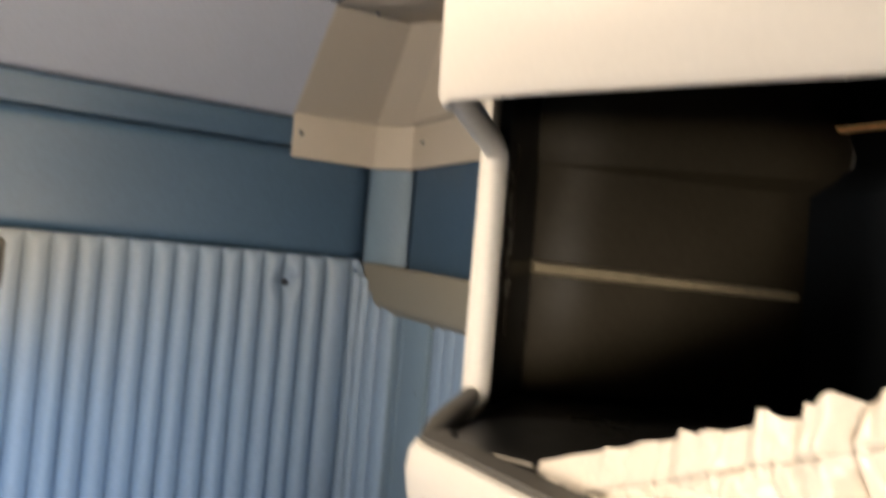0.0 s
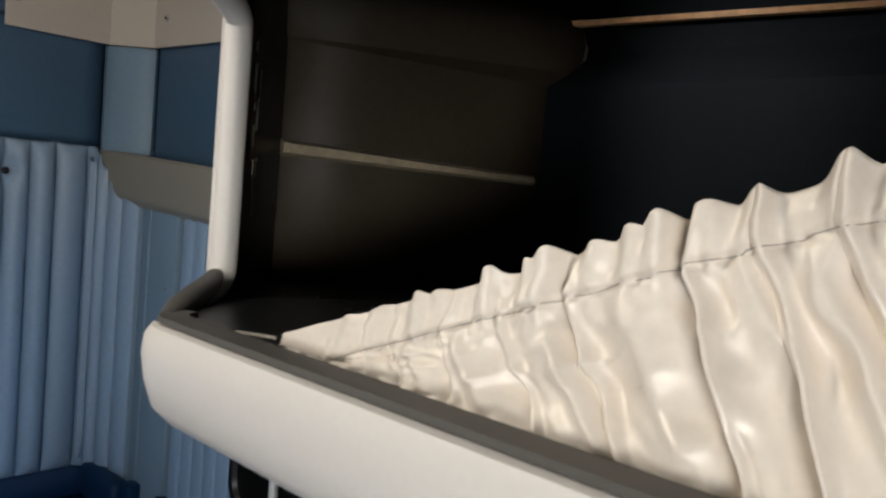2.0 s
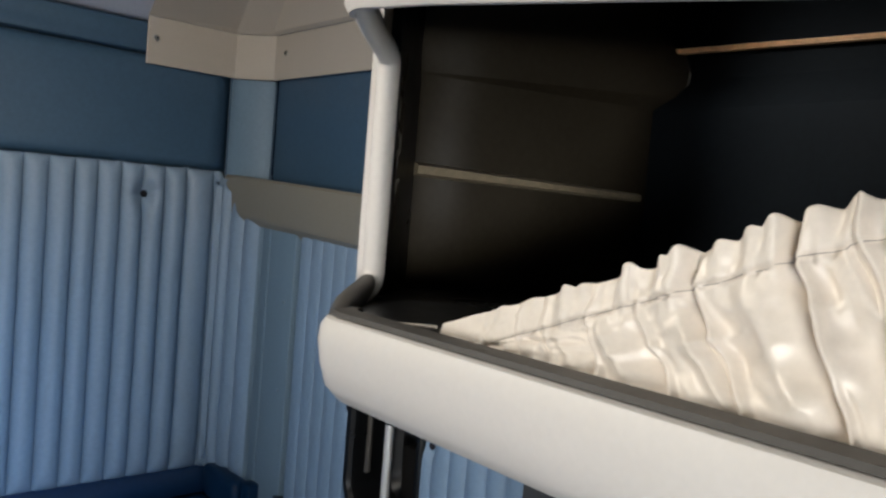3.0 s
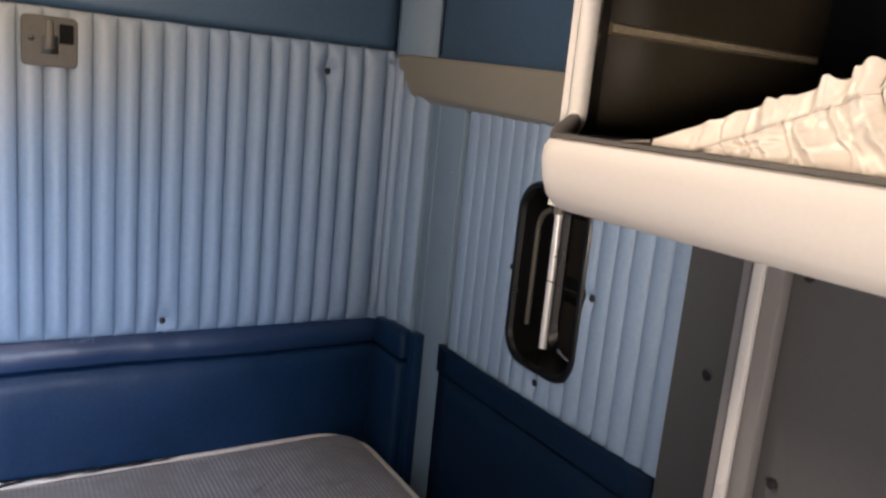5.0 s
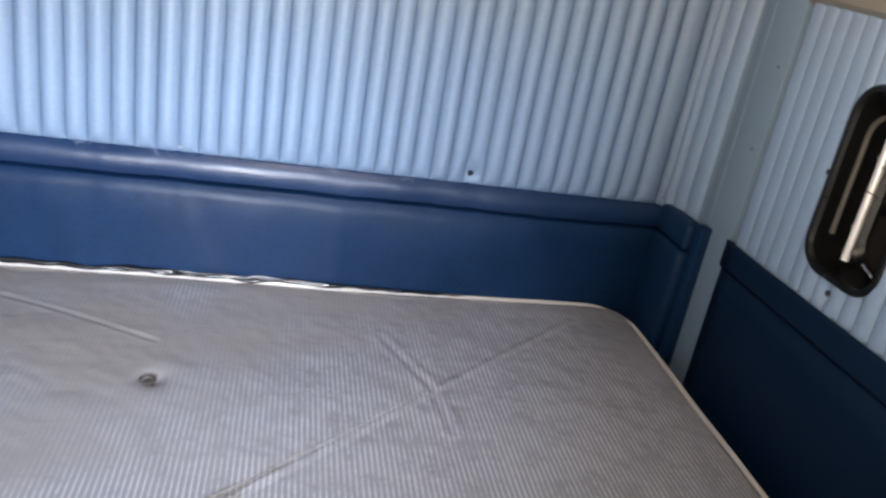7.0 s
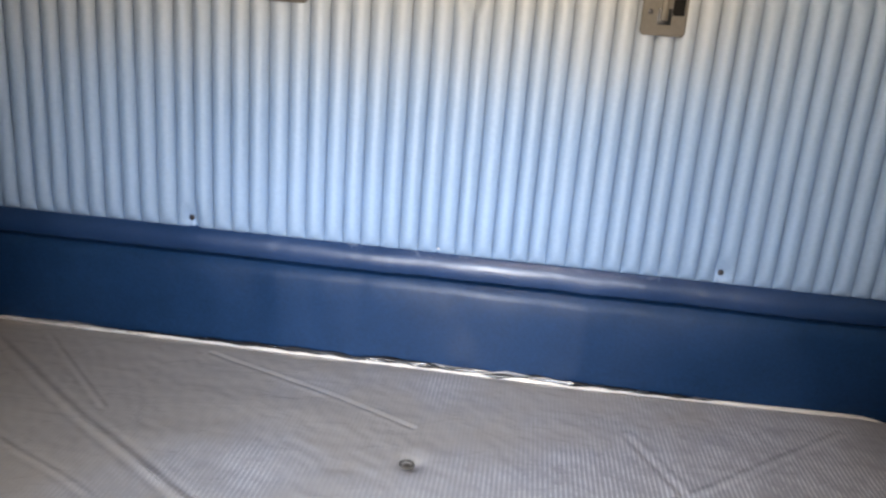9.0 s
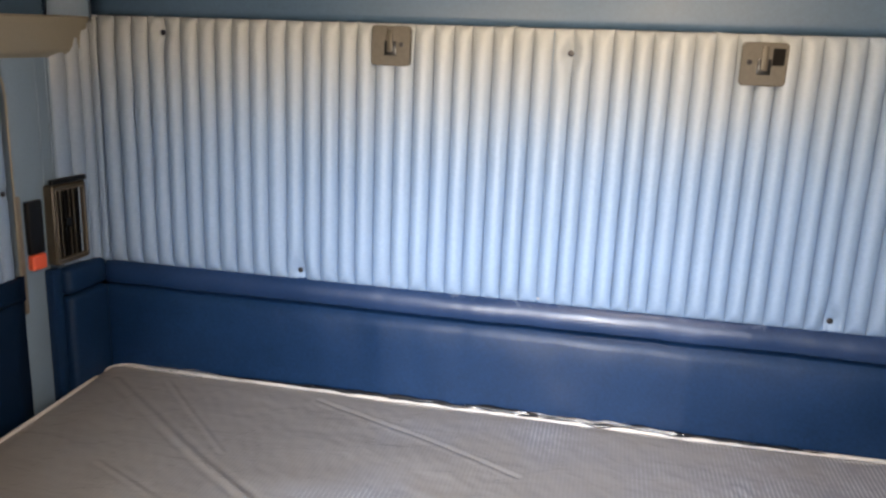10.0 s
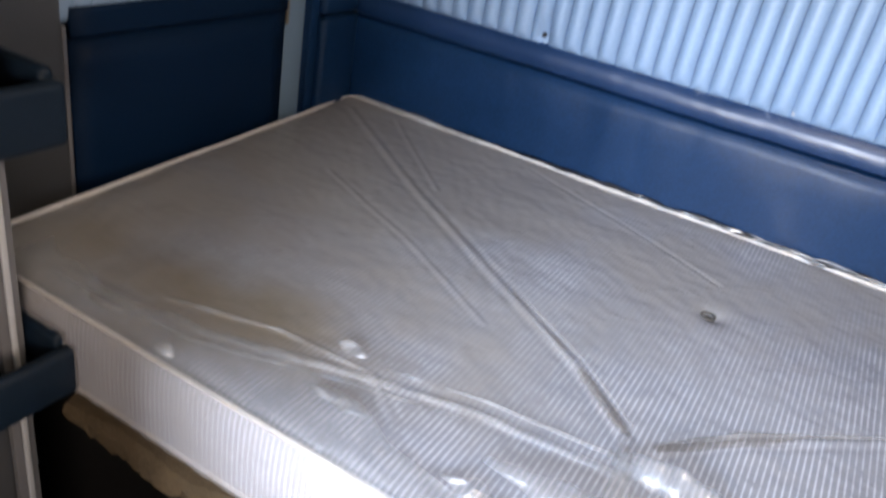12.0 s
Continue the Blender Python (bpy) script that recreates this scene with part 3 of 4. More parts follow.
# ---- hatches in the side walls ----
def hatch(s):
    def side(s, X, y, z):
        return (C + s * X, y, 1.126 + (z - 1.103) * 0.312 / 0.338)
    h = thing("side_hatch", (C + s * 1.1, 1.208, 1.10), "black plastic side hatch with a chrome rod in its recess", "hatch", "side hatches")
    outer, lip = rounded(1.117, 1.300, 1.103, 1.441, 0.055), rounded(1.127, 1.290, 1.114, 1.430, 0.047)
    inner, back = rounded(1.128, 1.286, 1.118, 1.426, 0.044), rounded(1.136, 1.280, 1.126, 1.418, 0.04)
    rings = [[side(s, X, y, z) for y, z in o] for X, o in ((1.092, outer), (1.080, outer), (1.0765, rounded(1.120, 1.297, 1.106, 1.438, 0.053)),
                                                         (1.0775, lip), (1.084, inner))]
    part("frame", loft(rings, caps=False), BLACK, h)
    rings = [[side(s, X, y, z) for y, z in o] for X, o in ((1.084, inner), (1.150, back), (1.165, rounded(1.15, 1.266, 1.14, 1.404, 0.03)))]
    bm = loft(rings, caps=False)
    bm.faces.new([v for v in bm.verts][-len(back):])
    recess = part("recess", bm, BLACK, h)
    rod = part("rod", tube([side(s, 1.108, 1.230, 1.140), side(s, 1.108, 1.230, 1.404)], 0.0066, 16), ROD, h, "bright steel rod")
    part("rod_end", loft([[side(s, X, 1.230 + a, z) for X, a in ((1.1005, -0.0050), (1.1005, 0.0050), (1.106, 0.0080), (1.114, 0.0050), (1.114, -0.0050), (1.106, -0.0080))] for z in (1.386, 1.412)]), STEEL, rod, "dull sleeve at the rod's head")
    part("clip", tube([side(s, 1.106, 1.2385, 1.268), side(s, 1.1004, 1.230, 1.2665), side(s, 1.106, 1.2215, 1.265)], 0.0011, 6), BLACK, rod)
    part("wire", tube([side(s, 1.104, 1.222, 1.265), side(s, 1.112, 1.19, 1.260), side(s, 1.14, 1.145, 1.25)], 0.0008, 6), SCREW, h)
    pts = [side(s, 1.108, 1.245 + 0.034 * math.sin(radians(a)), 1.350 + 0.04 * math.cos(radians(a))) for a in range(0, 91, 15)]
    pts += [side(s, 1.108, 1.279, 1.34 - 0.17 * k / 6) for k in range(7)]
    part("flange", tube(pts, 0.0046, 8), DARKGREY, h, "dark worn metal lip")
    for zz in (1.375, 1.318, 1.255, 1.192, 1.145):
        part("rivet", disc(side(s, 1.128, 1.262, zz), (-s, 0, 0), 0.0036, 0.002), UMBER if zz in (1.318, 1.192) else SCREW, recess)
    part("pin", disc(side(s, 1.079, 1.218, 1.428), (-s, 0, 0), 0.005, 0.003), LEDGE, h, "small brass coloured pin")
    x0, x1 = sorted((C + s * 1.128, C + s * 1.152))
    for z0, z1 in ((1.155, 1.245), (1.285, 1.385)):
        part("block", box(x0, x1, 1.148, 1.221, z0, z1, 0.006), DARKCARPET, h)
    for y0, y1, z0, z1 in ((1.16, 1.245, 1.128, 1.136), (1.205, 1.25, 1.408, 1.415)):
        part("bracket", box(*sorted((C + s * 1.10, C + s * 1.125)), y0, y1, z0, z1, 0.002), STEEL, h)
    part("catch", tube([side(s, 1.11, 1.165, 1.14), side(s, 1.10, 1.18, 1.155), side(s, 1.11, 1.20, 1.142)], 0.003, 8), CHROME, h)


for s in (1, -1):
    hatch(s)


# ---- bolster above the bunk ----
def bolster():
    b = thing("padded_bolster", (C, 1.73, 0.62), "navy vinyl bolster with a rolled top along the bunk", "bolster")
    top = [(1.790, 1.066), (1.768, 1.0665), (1.748, 1.066), (1.731, 1.060), (1.719, 1.047), (1.713, 1.030), (1.714, 1.014), (1.718, 1.003), (1.726, 0.9975), (1.790, 0.996)]
    low = [(1.790, 0.9945), (1.726, 0.9965), (1.716, 0.993), (1.709, 0.983), (1.705, 0.965), (1.706, 0.92), (1.710, 0.86), (1.716, 0.78), (1.72, 0.62), (1.790, 0.62)]
    top, low = [[(min(1.790, y + 0.040), z) for y, z in prof] for prof in (top, low)]

    def run(prof, name):
        rings = []
        n = 260
        for i in range(n + 1):
            x = C - CORNER - 0.014 + (2 * CORNER + 0.028) * i / n
            sag = [noise.noise(Vector((x * 3.1, z * 7, 2.0))) * 0.004 + noise.noise(Vector((x * 11, z * 15, 5.0))) * 0.0026 + noise.noise(Vector((x * 38, z * 21, 6.0))) * 0.0010 for y, z in prof]
            rings.append([(x, y + (q if y < 1.78 else 0), z + (q * 0.4 if y < 1.78 else 0)) for (y, z), q in zip(prof, sag)])
        part(name, loft(rings), WORN if name == "roll" else NAVY, b)
    run(top, "roll")
    run(low, "apron")
    for s in (1, -1):
        for name, z0, z1, X in (("return_roll", 1.004, 1.068, 1.050), ("return_pad", 0.62, 1.001, 1.046)):
            x0, x1 = sorted((C + s * X, C + s * 1.088))
            bm = box(x0, x1, 1.612, 1.752, z0, z1, 0.014, 4)
            part(name, bm, NAVY, b)
        x0, x1 = sorted((C + s * 1.066, C + s * 1.09))
        part("end_flap", box(x0, x1, 1.580, 1.611, 0.62, 1.072, 0.004), NAVY, b)
    part("scuff", disc((SEAM + 0.004, 1.7610, 1.0668), (0, -0.35, 1), 0.004, 0.0015), EDGE, b, "pale worn spot on the roll")


bolster()


# ---- upper padding, cove and corner cover ----
up = thing("upper_back_panel", (C, 1.775, 1.64), "smooth slate blue vinyl panel above the pleated padding", "wall panel")
def pillow(z0, z1, bulge, yb):
    rings = []
    for i in range(61):
        x = C - 1.066 + 2.132 * i / 60
        ex = min(1, 14 * min(i, 60 - i) / 60)
        ring = []
        for j in range(13):
            t = j / 12
            ez = min(1, 9 * min(t, 1 - t))
            w = noise.noise(Vector((x * 2.4, t * 3, z0))) * 0.003
            ring.append((x, yb - (bulge + w) * (ez * ex) ** 0.5, z0 + (z1 - z0) * t))
        rings.append(ring)
    return loft(rings, close_ring=False)
padded("main_pad", pillow(1.640, 1.836, 0.0045, 1.774), SLATE, up, 0.02)
padded("upper_band", pillow(1.838, 1.896, 0.007, 1.776), SLATE, up, 0.02)
cove = thing("ceiling_cove", (C, 1.68, 1.90), "pale lavender vinyl cove between wall and headliner", "cove")
bm = prism([(1.780, 1.898), (1.772, 1.900), (1.762, 1.908), (1.585, 2.036), (1.570, 2.044), (1.560, 2.056), (1.800, 2.056), (1.800, 1.898)], "x", C - 1.12, C + 0.93)
part("cove_pad", bm, COVE, cove)

for s in (1, -1):
    st = thing("upper_corner_strip", (C + s * 1.10, 1.74, 1.64), "grey blue vinyl strip set across the upper corner", "wall strip", "upper corner strips")
    rings = []
    for k in range(9):
        z, w = 1.63 + 0.188 * k / 8, 0.003 * noise.noise(Vector((k * 0.6, s, 1.0)))
        ring = []
        for q in range(9):
            t = q / 8
            out = (0.010 + w) * (4 * t * (1 - t)) ** 0.5
            ring.append(side(s, 1.069 + 0.057 * t - 0.78 * out, 1.772 - 0.072 * t - 0.62 * out, z))
        rings.append(ring + [side(s, 1.150, 1.715, z), side(s, 1.090, 1.80, z)])
    part("vinyl", loft(rings), STRIP, st)
    part("welt", tube([side(s, 1.0685, 1.7705, 1.632 + 0.02 * k) for k in range(11)], 0.0022, 6), SLATE, st)
    pn = thing("upper_side_panel", (C + s * 1.13, 1.2, 1.6), "slate blue vinyl panel above the side ledge", "wall panel", "upper side panels")
    x0, x1 = sorted((C + s * 1.130, C + s * 1.16))
    part("pad", box(x0, x1, 0.30, 1.698, 1.56, 2.05, 0.008, 3), SLATE, pn)

    part("welt", tube([side(s, 1.1292, 1.6945, 1.640 + 0.02 * k) for k in range(20)], 0.0014, 6), DEEP, pn)

    # side ledge
    ld = thing("side_ledge", (C + s * 1.08, 1.3, 1.52), "tan plastic ledge along the side wall", "ledge", "side ledges")
    rings = []
    for y, zt, zb in ((1.766, 1.634, 1.527), (1.70, 1.632, 1.525), (1.2, 1.608, 1.511), (0.86, 1.594, 1.503)):
        rings.append([side(s, X, y, z) for X, z in ((1.070, zt), (1.066, zt - 0.004), (1.068, zt - 0.068), (1.072, zt - 0.078), (1.100, zb + 0.003), (1.106, zb), (1.128, zb), (1.128, zt - 0.010), (1.076, zt - 0.010), (1.074, zt))])
    fascia = part("fascia", loft(rings), UMBER, ld)
    screw("screw", side(s, 1.100, 1.640, 1.5235), (-0.5 * s, 0, -0.9), fascia, 0.004)
    screw("screw", side(s, 1.100, 1.25, 1.5125), (-0.5 * s, 0, -0.9), fascia, 0.004)

cv = thing("corner_cover", (C + 1.09, 1.74, 1.82), "tan plastic corner cover screwed below the headliner", "corner cover")
def sheet(quads):
    bm = bmesh.new()
    for q in quads:
        bm.faces.new([bm.verts.new(p) for p in q])
    bmesh.ops.remove_doubles(bm, verts=bm.verts, dist=1e-4)
    return bm
A = [(0.600, 1.7625), (C + 1.069, 1.7585), (C + 1.1205, 1.697), (C + 1.1205, 1.30)]
lo, hi = [Vector((x, y, 1.820)) for x, y in A], [Vector((x, y, 1.905)) for x, y in A]
lo[3].z, hi[3].z = 1.812, 1.896
ridge = [Vector((0.600, 1.7520, 1.911)), Vector((C + 1.066, 1.7520, 1.913)), Vector((C + 1.112, 1.693, 1.913)), Vector((C + 1.112, 1.30, 1.902))]
topl = [Vector((0.590, 1.552, 2.046)), Vector((C + 1.028, 1.552, 2.049)), Vector((C + 1.066, 1.500, 2.049)), Vector((C + 1.066, 1.30, 2.046))]
for ob in (padded("flange", sheet([(lo[i], lo[i + 1], hi[i + 1], hi[i]) for i in range(3)]), TAN, cv, 0.004),
           padded("slope", sheet([(ridge[i], ridge[i + 1], topl[i + 1], topl[i]) for i in range(3)] + [(hi[i], hi[i + 1], ridge[i + 1], ridge[i]) for i in range(3)]), TAN, cv, 0.004)):
    ob.data.shade_flat()
    bv = ob.modifiers.new("soft_edge", "BEVEL")
    bv.width, bv.segments = 0.0012, 2
bm = bmesh.new()
bm.faces.new([bm.verts.new(p) for p in (topl[0], topl[1], topl[2], topl[3], Vector((0.59, 1.44, 2.046)))])
padded("top_plate", bm, TAN, cv, 0.004)
for p, ax in (((0.614, 1.7565, 1.866), (0, -1, 0)), ((C + 1.1195, 1.652, 1.868), (-1, 0, 0)), ((0.655, 1.53, 2.045), (0, 0, -1))):
    screw("screw", p, ax, cv, 0.0058, CHROME)
    part("recess", disc([a + b * 0.0042 for a, b in zip(p, ax)], ax, 0.0026, 0.0006), BLACK, cv)


# ---- strap plates on the back wall ----
def strap_plate(x, z, worn):
    p = thing("strap_plate", (x, 1.75, z - 0.04), "dull metal strap plate screwed to the back wall", "strap plate", "strap plates")
    rings = [[(a, y, b) for a, b in rounded(x - 0.0425 + k, x + 0.0425 - k, z - 0.041 + k, z + 0.041 - k, 0.009, 4)] for y, k in ((1.772, 0), (1.7448, 0), (1.7428, 0.002))]
    metal = part("plate", loft(rings), PLATE, p)
    part("tongue", box(x - 0.007, x + 0.006, 1.7375, 1.7415, z - 0.012, z + 0.034, 0.002), BRONZE, metal, "raised dull metal tongue")
    part("slot", box(x - 0.013, x + 0.013, 1.7413, 1.7432, z - 0.020, z + 0.010, 0.0006), BLACK, metal, "dark slot under the tongue")
    # the flagged plate has a dark patch at its upper right
    if worn:
        part("patch", box(x + 0.014, x + 0.036, 1.7415, 1.7434, z - 0.002, z + 0.030, 0.0018), DARKCARPET, metal, "dark patch on the plate")
    screw("screw", (x - 0.027 if worn else x + 0.024, 1.7428, z + 0.003), (0, -1, 0), metal, 0.0050)


strap_plate(-0.635, 1.592, False)
strap_plate(0.109, 1.582, True)


# ---- vent and latch on the left corner ----
def vent():
    v = thing("air_vent", (-1.37, 1.672, 1.07), "chrome edged air vent with dark upright slats", "vent")
    X = 1.066
    o, i = rounded(1.595, 1.708, 1.079, 1.262, 0.006, 3), rounded(1.605, 1.698, 1.091, 1.250, 0.003, 3)
    rings = [[side(-1, a, y, z) for y, z in q] for a, q in ((X + 0.03, o), (X, o), (X - 0.004, rounded(1.598, 1.705, 1.082, 1.259, 0.006, 3)), (X - 0.002, i), (X + 0.03, i))]
    edge = part("frame", loft(rings, caps=False), BRONZE, v, "dull bronze rim")
    part("hood", box(C - X - 0.006, C - X + 0.007, 1.593, 1.710, 1.2635, 1.276, 0.004, 3), BLACK, v, "black lip over the rim")
    part("bezel", tube([side(-1, X - 0.004, y, z) for y, z in i + i[:1]], 0.0012, 6), STEEL, edge, "thin worn metal edge")
    part("backing", box(C - X - 0.0105, C - X - 0.0085, 1.598, 1.696, 1.086, 1.254), BLACK, v)
    for k in range(6):
        y = 1.611 + 0.0145 * k
        rings = [[(C - X + a, y + b, z) for a, b in ((-0.008, 0.004), (-0.002, -0.0005), (-0.002, 0.0015), (-0.008, 0.0062))] for z in (1.092, 1.248)]
        part("slat", loft(rings), STEEL if k in (0, 1, 3, 4) else BLACK, v)
    part("rail", box(C - X - 0.0080, C - X - 0.005, 1.603, 1.691, 1.166, 1.172), BLACK, v)
    part("knob", box(C - X - 0.0060, C - X + 0.0015, 1.640, 1.656, 1.160, 1.182, 0.002), BLACK, v)


def latch():
    l = thing("door_latch", (-1.385, 1.55, 1.0), "black latch with a red release at its foot", "latch")
    part("body", box(C - 1.086, C - 1.072, 1.530, 1.574, 1.118, 1.236, 0.004, 3), BLACK, l)
    part("release", box(C - 1.087, C - 1.069, 1.531, 1.573, 1.082, 1.1165, 0.005, 3), RED, l, "red release tab")
    part("blade", box(C - 1.087, C - 1.079, 1.508, 1.518, 0.99, 1.25, 0.002), STEEL, l, "thin dull metal blade")


vent()
latch()


# ---- bunk: base and mattress ----
base = thing("bunk_base", (C, 1.2, 0.0), "bunk base covered in tan carpet", "bunk base")
rings = []
for i in range(301):
    x = C - 0.72 + 1.78 * i / 300
    w = [0.004 * noise.noise(Vector((x * 120, q * 4.1, 9.0))) + 0.010 * noise.noise(Vector((x * 9, q * 1.7, 3.0))) + 0.004 * noise.noise(Vector((x * 31, q * 2.9, 5.0))) for q in range(8)]
    rings.append([(x, y + (w[q] if y < 1 else 0), z + (w[q] * 0.8 if z < 0.63 else 0)) for q, (y, z) in enumerate(((1.70, 0.632), (0.668, 0.632), (0.648, 0.625), (0.637, 0.608), (0.638, 0.590), (0.650, 0.573), (0.675, 0.566), (1.70, 0.566)))])
part("deck", loft(rings), CARPET, base)
part("plinth", box(C - 1.06, C + 1.06, 0.80, 1.70, 0.0, 0.561), DARKCARPET, base)

FOLDS = (((-1.29, 1.67), (-0.92, 1.38), (-0.61, 1.166), (-0.42, 1.044), (-0.31, 0.95), 6.5, 21), ((-1.16, 1.69), (-0.89, 1.42), 4, 13), ((-1.11, 1.32), (-0.81, 1.175), (-0.59, 1.045), 4, 13),
         ((-1.18, 0.716), (-0.905, 0.735), (-0.668, 0.81), (-0.506, 0.85), (-0.346, 0.866), (-0.273, 0.875), 3, 18), ((-1.0, 0.763), (-0.82, 0.814), (-0.657, 0.824), (-0.588, 0.768), 2.5, 12),
         ((-0.27, 0.95), (-0.17, 1.05), (0.03, 1.21), (0.204, 1.365), (0.40, 1.53), (0.567, 1.665), 5, 18), ((0.132, 1.56), (0.207, 1.383), (0.225, 1.25), -6, 20),
         ((-0.78, 1.70), (-0.457, 1.57), (-0.29, 1.49), -5, 13), ((-0.31, 0.94), (-0.28, 0.80), (-0.22, 0.70), 9, 22), ((-0.16, 0.86), (0.05, 0.80), (0.2, 0.72), 7, 18))


FOLDS += tuple(((x, y), (x - 0.02, y - random.Random(k).uniform(0.08, 0.2)), -2.4, 8) for k, x, y in
               [(k, random.Random(k + 40).uniform(-0.62, 0.12), random.Random(k + 80).uniform(1.02, 1.36)) for k in range(12)])


def near_line(p, pts):
    best = 9.0
    if min(q[0] for q in pts) - 0.04 > p[0] or max(q[0] for q in pts) + 0.04 < p[0] or min(q[1] for q in pts) - 0.04 > p[1] or max(q[1] for q in pts) + 0.04 < p[1]:
        return best
    for a, b in zip(pts, pts[1:]):
        ax, ay, bx, by = *a, *b
        dx, dy = bx - ax, by - ay
        t = min(1, max(0, ((p[0] - ax) * dx + (p[1] - ay) * dy) / (dx * dx + dy * dy)))
        best = min(best, math.hypot(p[0] - ax - t * dx, p[1] - ay - t * dy))
    return best


def taper(x, y):
    """Draws the mattress's left end in towards the front, to fit the camera's view."""
    return x + 0.075 * (1.748 - y) * min(1, max(0, (0.2 - x) / 1.55))


def rise(x, y):
    """How far the mattress edge stands up along the bolster and towards its right-hand end."""
    return 0.011 * math.exp(-max(0, 1.749 - y) / 0.06) + 0.008 * max(0, min(1, (x - 0.1) / 0.5)) * max(0, min(1, (y - 1.0) / 0.6)) - 0.004


def mattress():
    m = thing("mattress", (C, 1.2, 0.632), "grey striped mattress in a creased clear plastic cover", "mattress")
    x0, x1, y0, y1, r = -1.355, 0.728, 0.660, 1.749, 0.055
    ztop, zbot = BED, 0.634
    nx, ny = 480, 250
    bm = bmesh.new()
    grid = []
    for j in range(ny + 1):
        row = []
        for i in range(nx + 1):
            x, y = x0 + (x1 - x0) * i / nx, y0 + (y1 - y0) * j / ny
            # corners drawn in to their radius
            r = 0.10 if x > 0 and y > 1.2 else 0.055
            cx, cy = min(max(x, x0 + r), x1 - r), min(max(y, y0 + r), y1 - r)
            dx, dy = x - cx, y - cy
            if dx and dy:
                k = max(abs(dx), abs(dy)) / math.hypot(dx, dy)
                x, y = cx + dx * k, cy + dy * k
            e = min(x - x0, x1 - x, y - y0, y1 - y)
            z = ztop + rise(x, y) - 0.010 * math.exp(-max(e, 0) / 0.02) + 0.004 * noise.noise(Vector((x * 2.2, y * 2.2, 1)))
            z += 0.0016 * noise.noise(Vector((x * 11 + y * 5, y * 13, 4))) + 0.0009 * noise.noise(Vector((x * 40 + y * 18, y * 34 - x * 9, 7)))
            for f in FOLDS:
                d = near_line((x, y), f[:-2])
                w = f[-1] / 2600
                if d < 3 * w:
                    z += f[-2] / 3200 * (math.exp(-(d / w) ** 2) - 0.5 * math.exp(-((d - 1.9 * w) / w) ** 2))
            d = math.hypot(x + 0.276, y - 1.365)
            z -= 0.008 * math.exp(-(d / 0.02) ** 2)
            row.append(bm.verts.new((taper(x, y), y, z)))
        grid.append(row)
    r = 0.055
    for a, b in zip(grid, grid[1:]):
        for i in range(nx):
            bm.faces.new((a[i], a[i + 1], b[i + 1], b[i]))
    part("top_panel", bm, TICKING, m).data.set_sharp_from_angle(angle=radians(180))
    def outline(k):
        """The edge of the mattress, drawn in by k: the back corner over the gap is the rounder one."""
        out = []
        for cx, cy, rr, a0 in ((x1 - 0.10, y1 - 0.10, 0.10, 0), (x0 + r, y1 - r, r, 90), (x0 + r, y0 + r, r, 180), (x1 - r, y0 + r, r, 270)):
            for q in range(9):
                a = radians(a0 + 90 * q / 8)
                out.append((cx + (rr - k) * math.cos(a), cy + (rr - k) * math.sin(a)))
        return out
    rings = [[(x, y, ztop) for x, y in outline(0.0)]]
    # finer along the edges
    def refine(ring):
        out = []
        for a, b in zip(ring, ring[1:] + ring[:1]):
            n = max(1, int(math.hypot(a[0] - b[0], a[1] - b[1]) / 0.03))
            out += [tuple(a[q] + (b[q] - a[q]) * t / n for q in range(3)) for t in range(n)]
        return out
    base_ring = refine(rings[0])
    n = len(base_ring)
    full = []
    for (k, z) in ((0.0, ztop - 0.011), (-0.004, ztop - 0.03), (-0.006, ztop - 0.075), (-0.004, zbot + 0.02), (0.0, zbot + 0.006), (0.012, zbot)):
        ring = []
        for x, y, _ in base_ring:
            cx, cy = (x0 + x1) / 2, (y0 + y1) / 2
            ox = k * (1 if x < cx else -1) if min(x - x0, x1 - x) < r else 0
            oy = k * (1 if y < cy else -1) if min(y - y0, y1 - y) < r else 0
            w = 0.004 * noise.noise(Vector((x * 9, y * 9, z * 12)))
            ring.append((taper(x + ox + (w if abs(ox) > 0 else 0), y), y + oy + (w if abs(oy) > 0 else 0), z + rise(x, y) * (z - zbot) / (ztop - zbot)))
        full.append(ring)
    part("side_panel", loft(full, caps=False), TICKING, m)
    bm = bmesh.new()
    bm.faces.new([bm.verts.new((x, y, zbot + 0.0005)) for x, y in [(taper(a, b), b) for a, b in outline(0.012)]])
    part("underside", bm, TICKING, m)
    for nm, z, rr in (("top_piping", ztop - 0.006, 0.0046), ("bottom_piping", zbot + 0.006, 0.0042)):
        pts = [(taper(x, y), y, z + rise(x, y) * (z > 0.7) + 0.0015 * noise.noise(Vector((x * 7, y * 7, 2)))) for x, y, _ in base_ring]
        part(nm, tube(pts + pts[:1], rr, 8), PIPING if rr > 0.0045 else STRIPPED, m, "white piped edge" if rr > 0.0045 else "dull grey piped edge")
    ring = [(-0.276 + 0.012 * math.cos(radians(a)), 1.365 + 0.012 * math.sin(radians(a)), BED - 0.007) for a in range(0, 361, 20)]
    tuft = part("tuft", tube(ring, 0.0022, 6), DARKGREY, m, "small round tuft")
    part("tuft_button", disc((-0.276, 1.365, BED - 0.013), (0, 0, 1), 0.007, 0.004), DARKGREY, tuft)

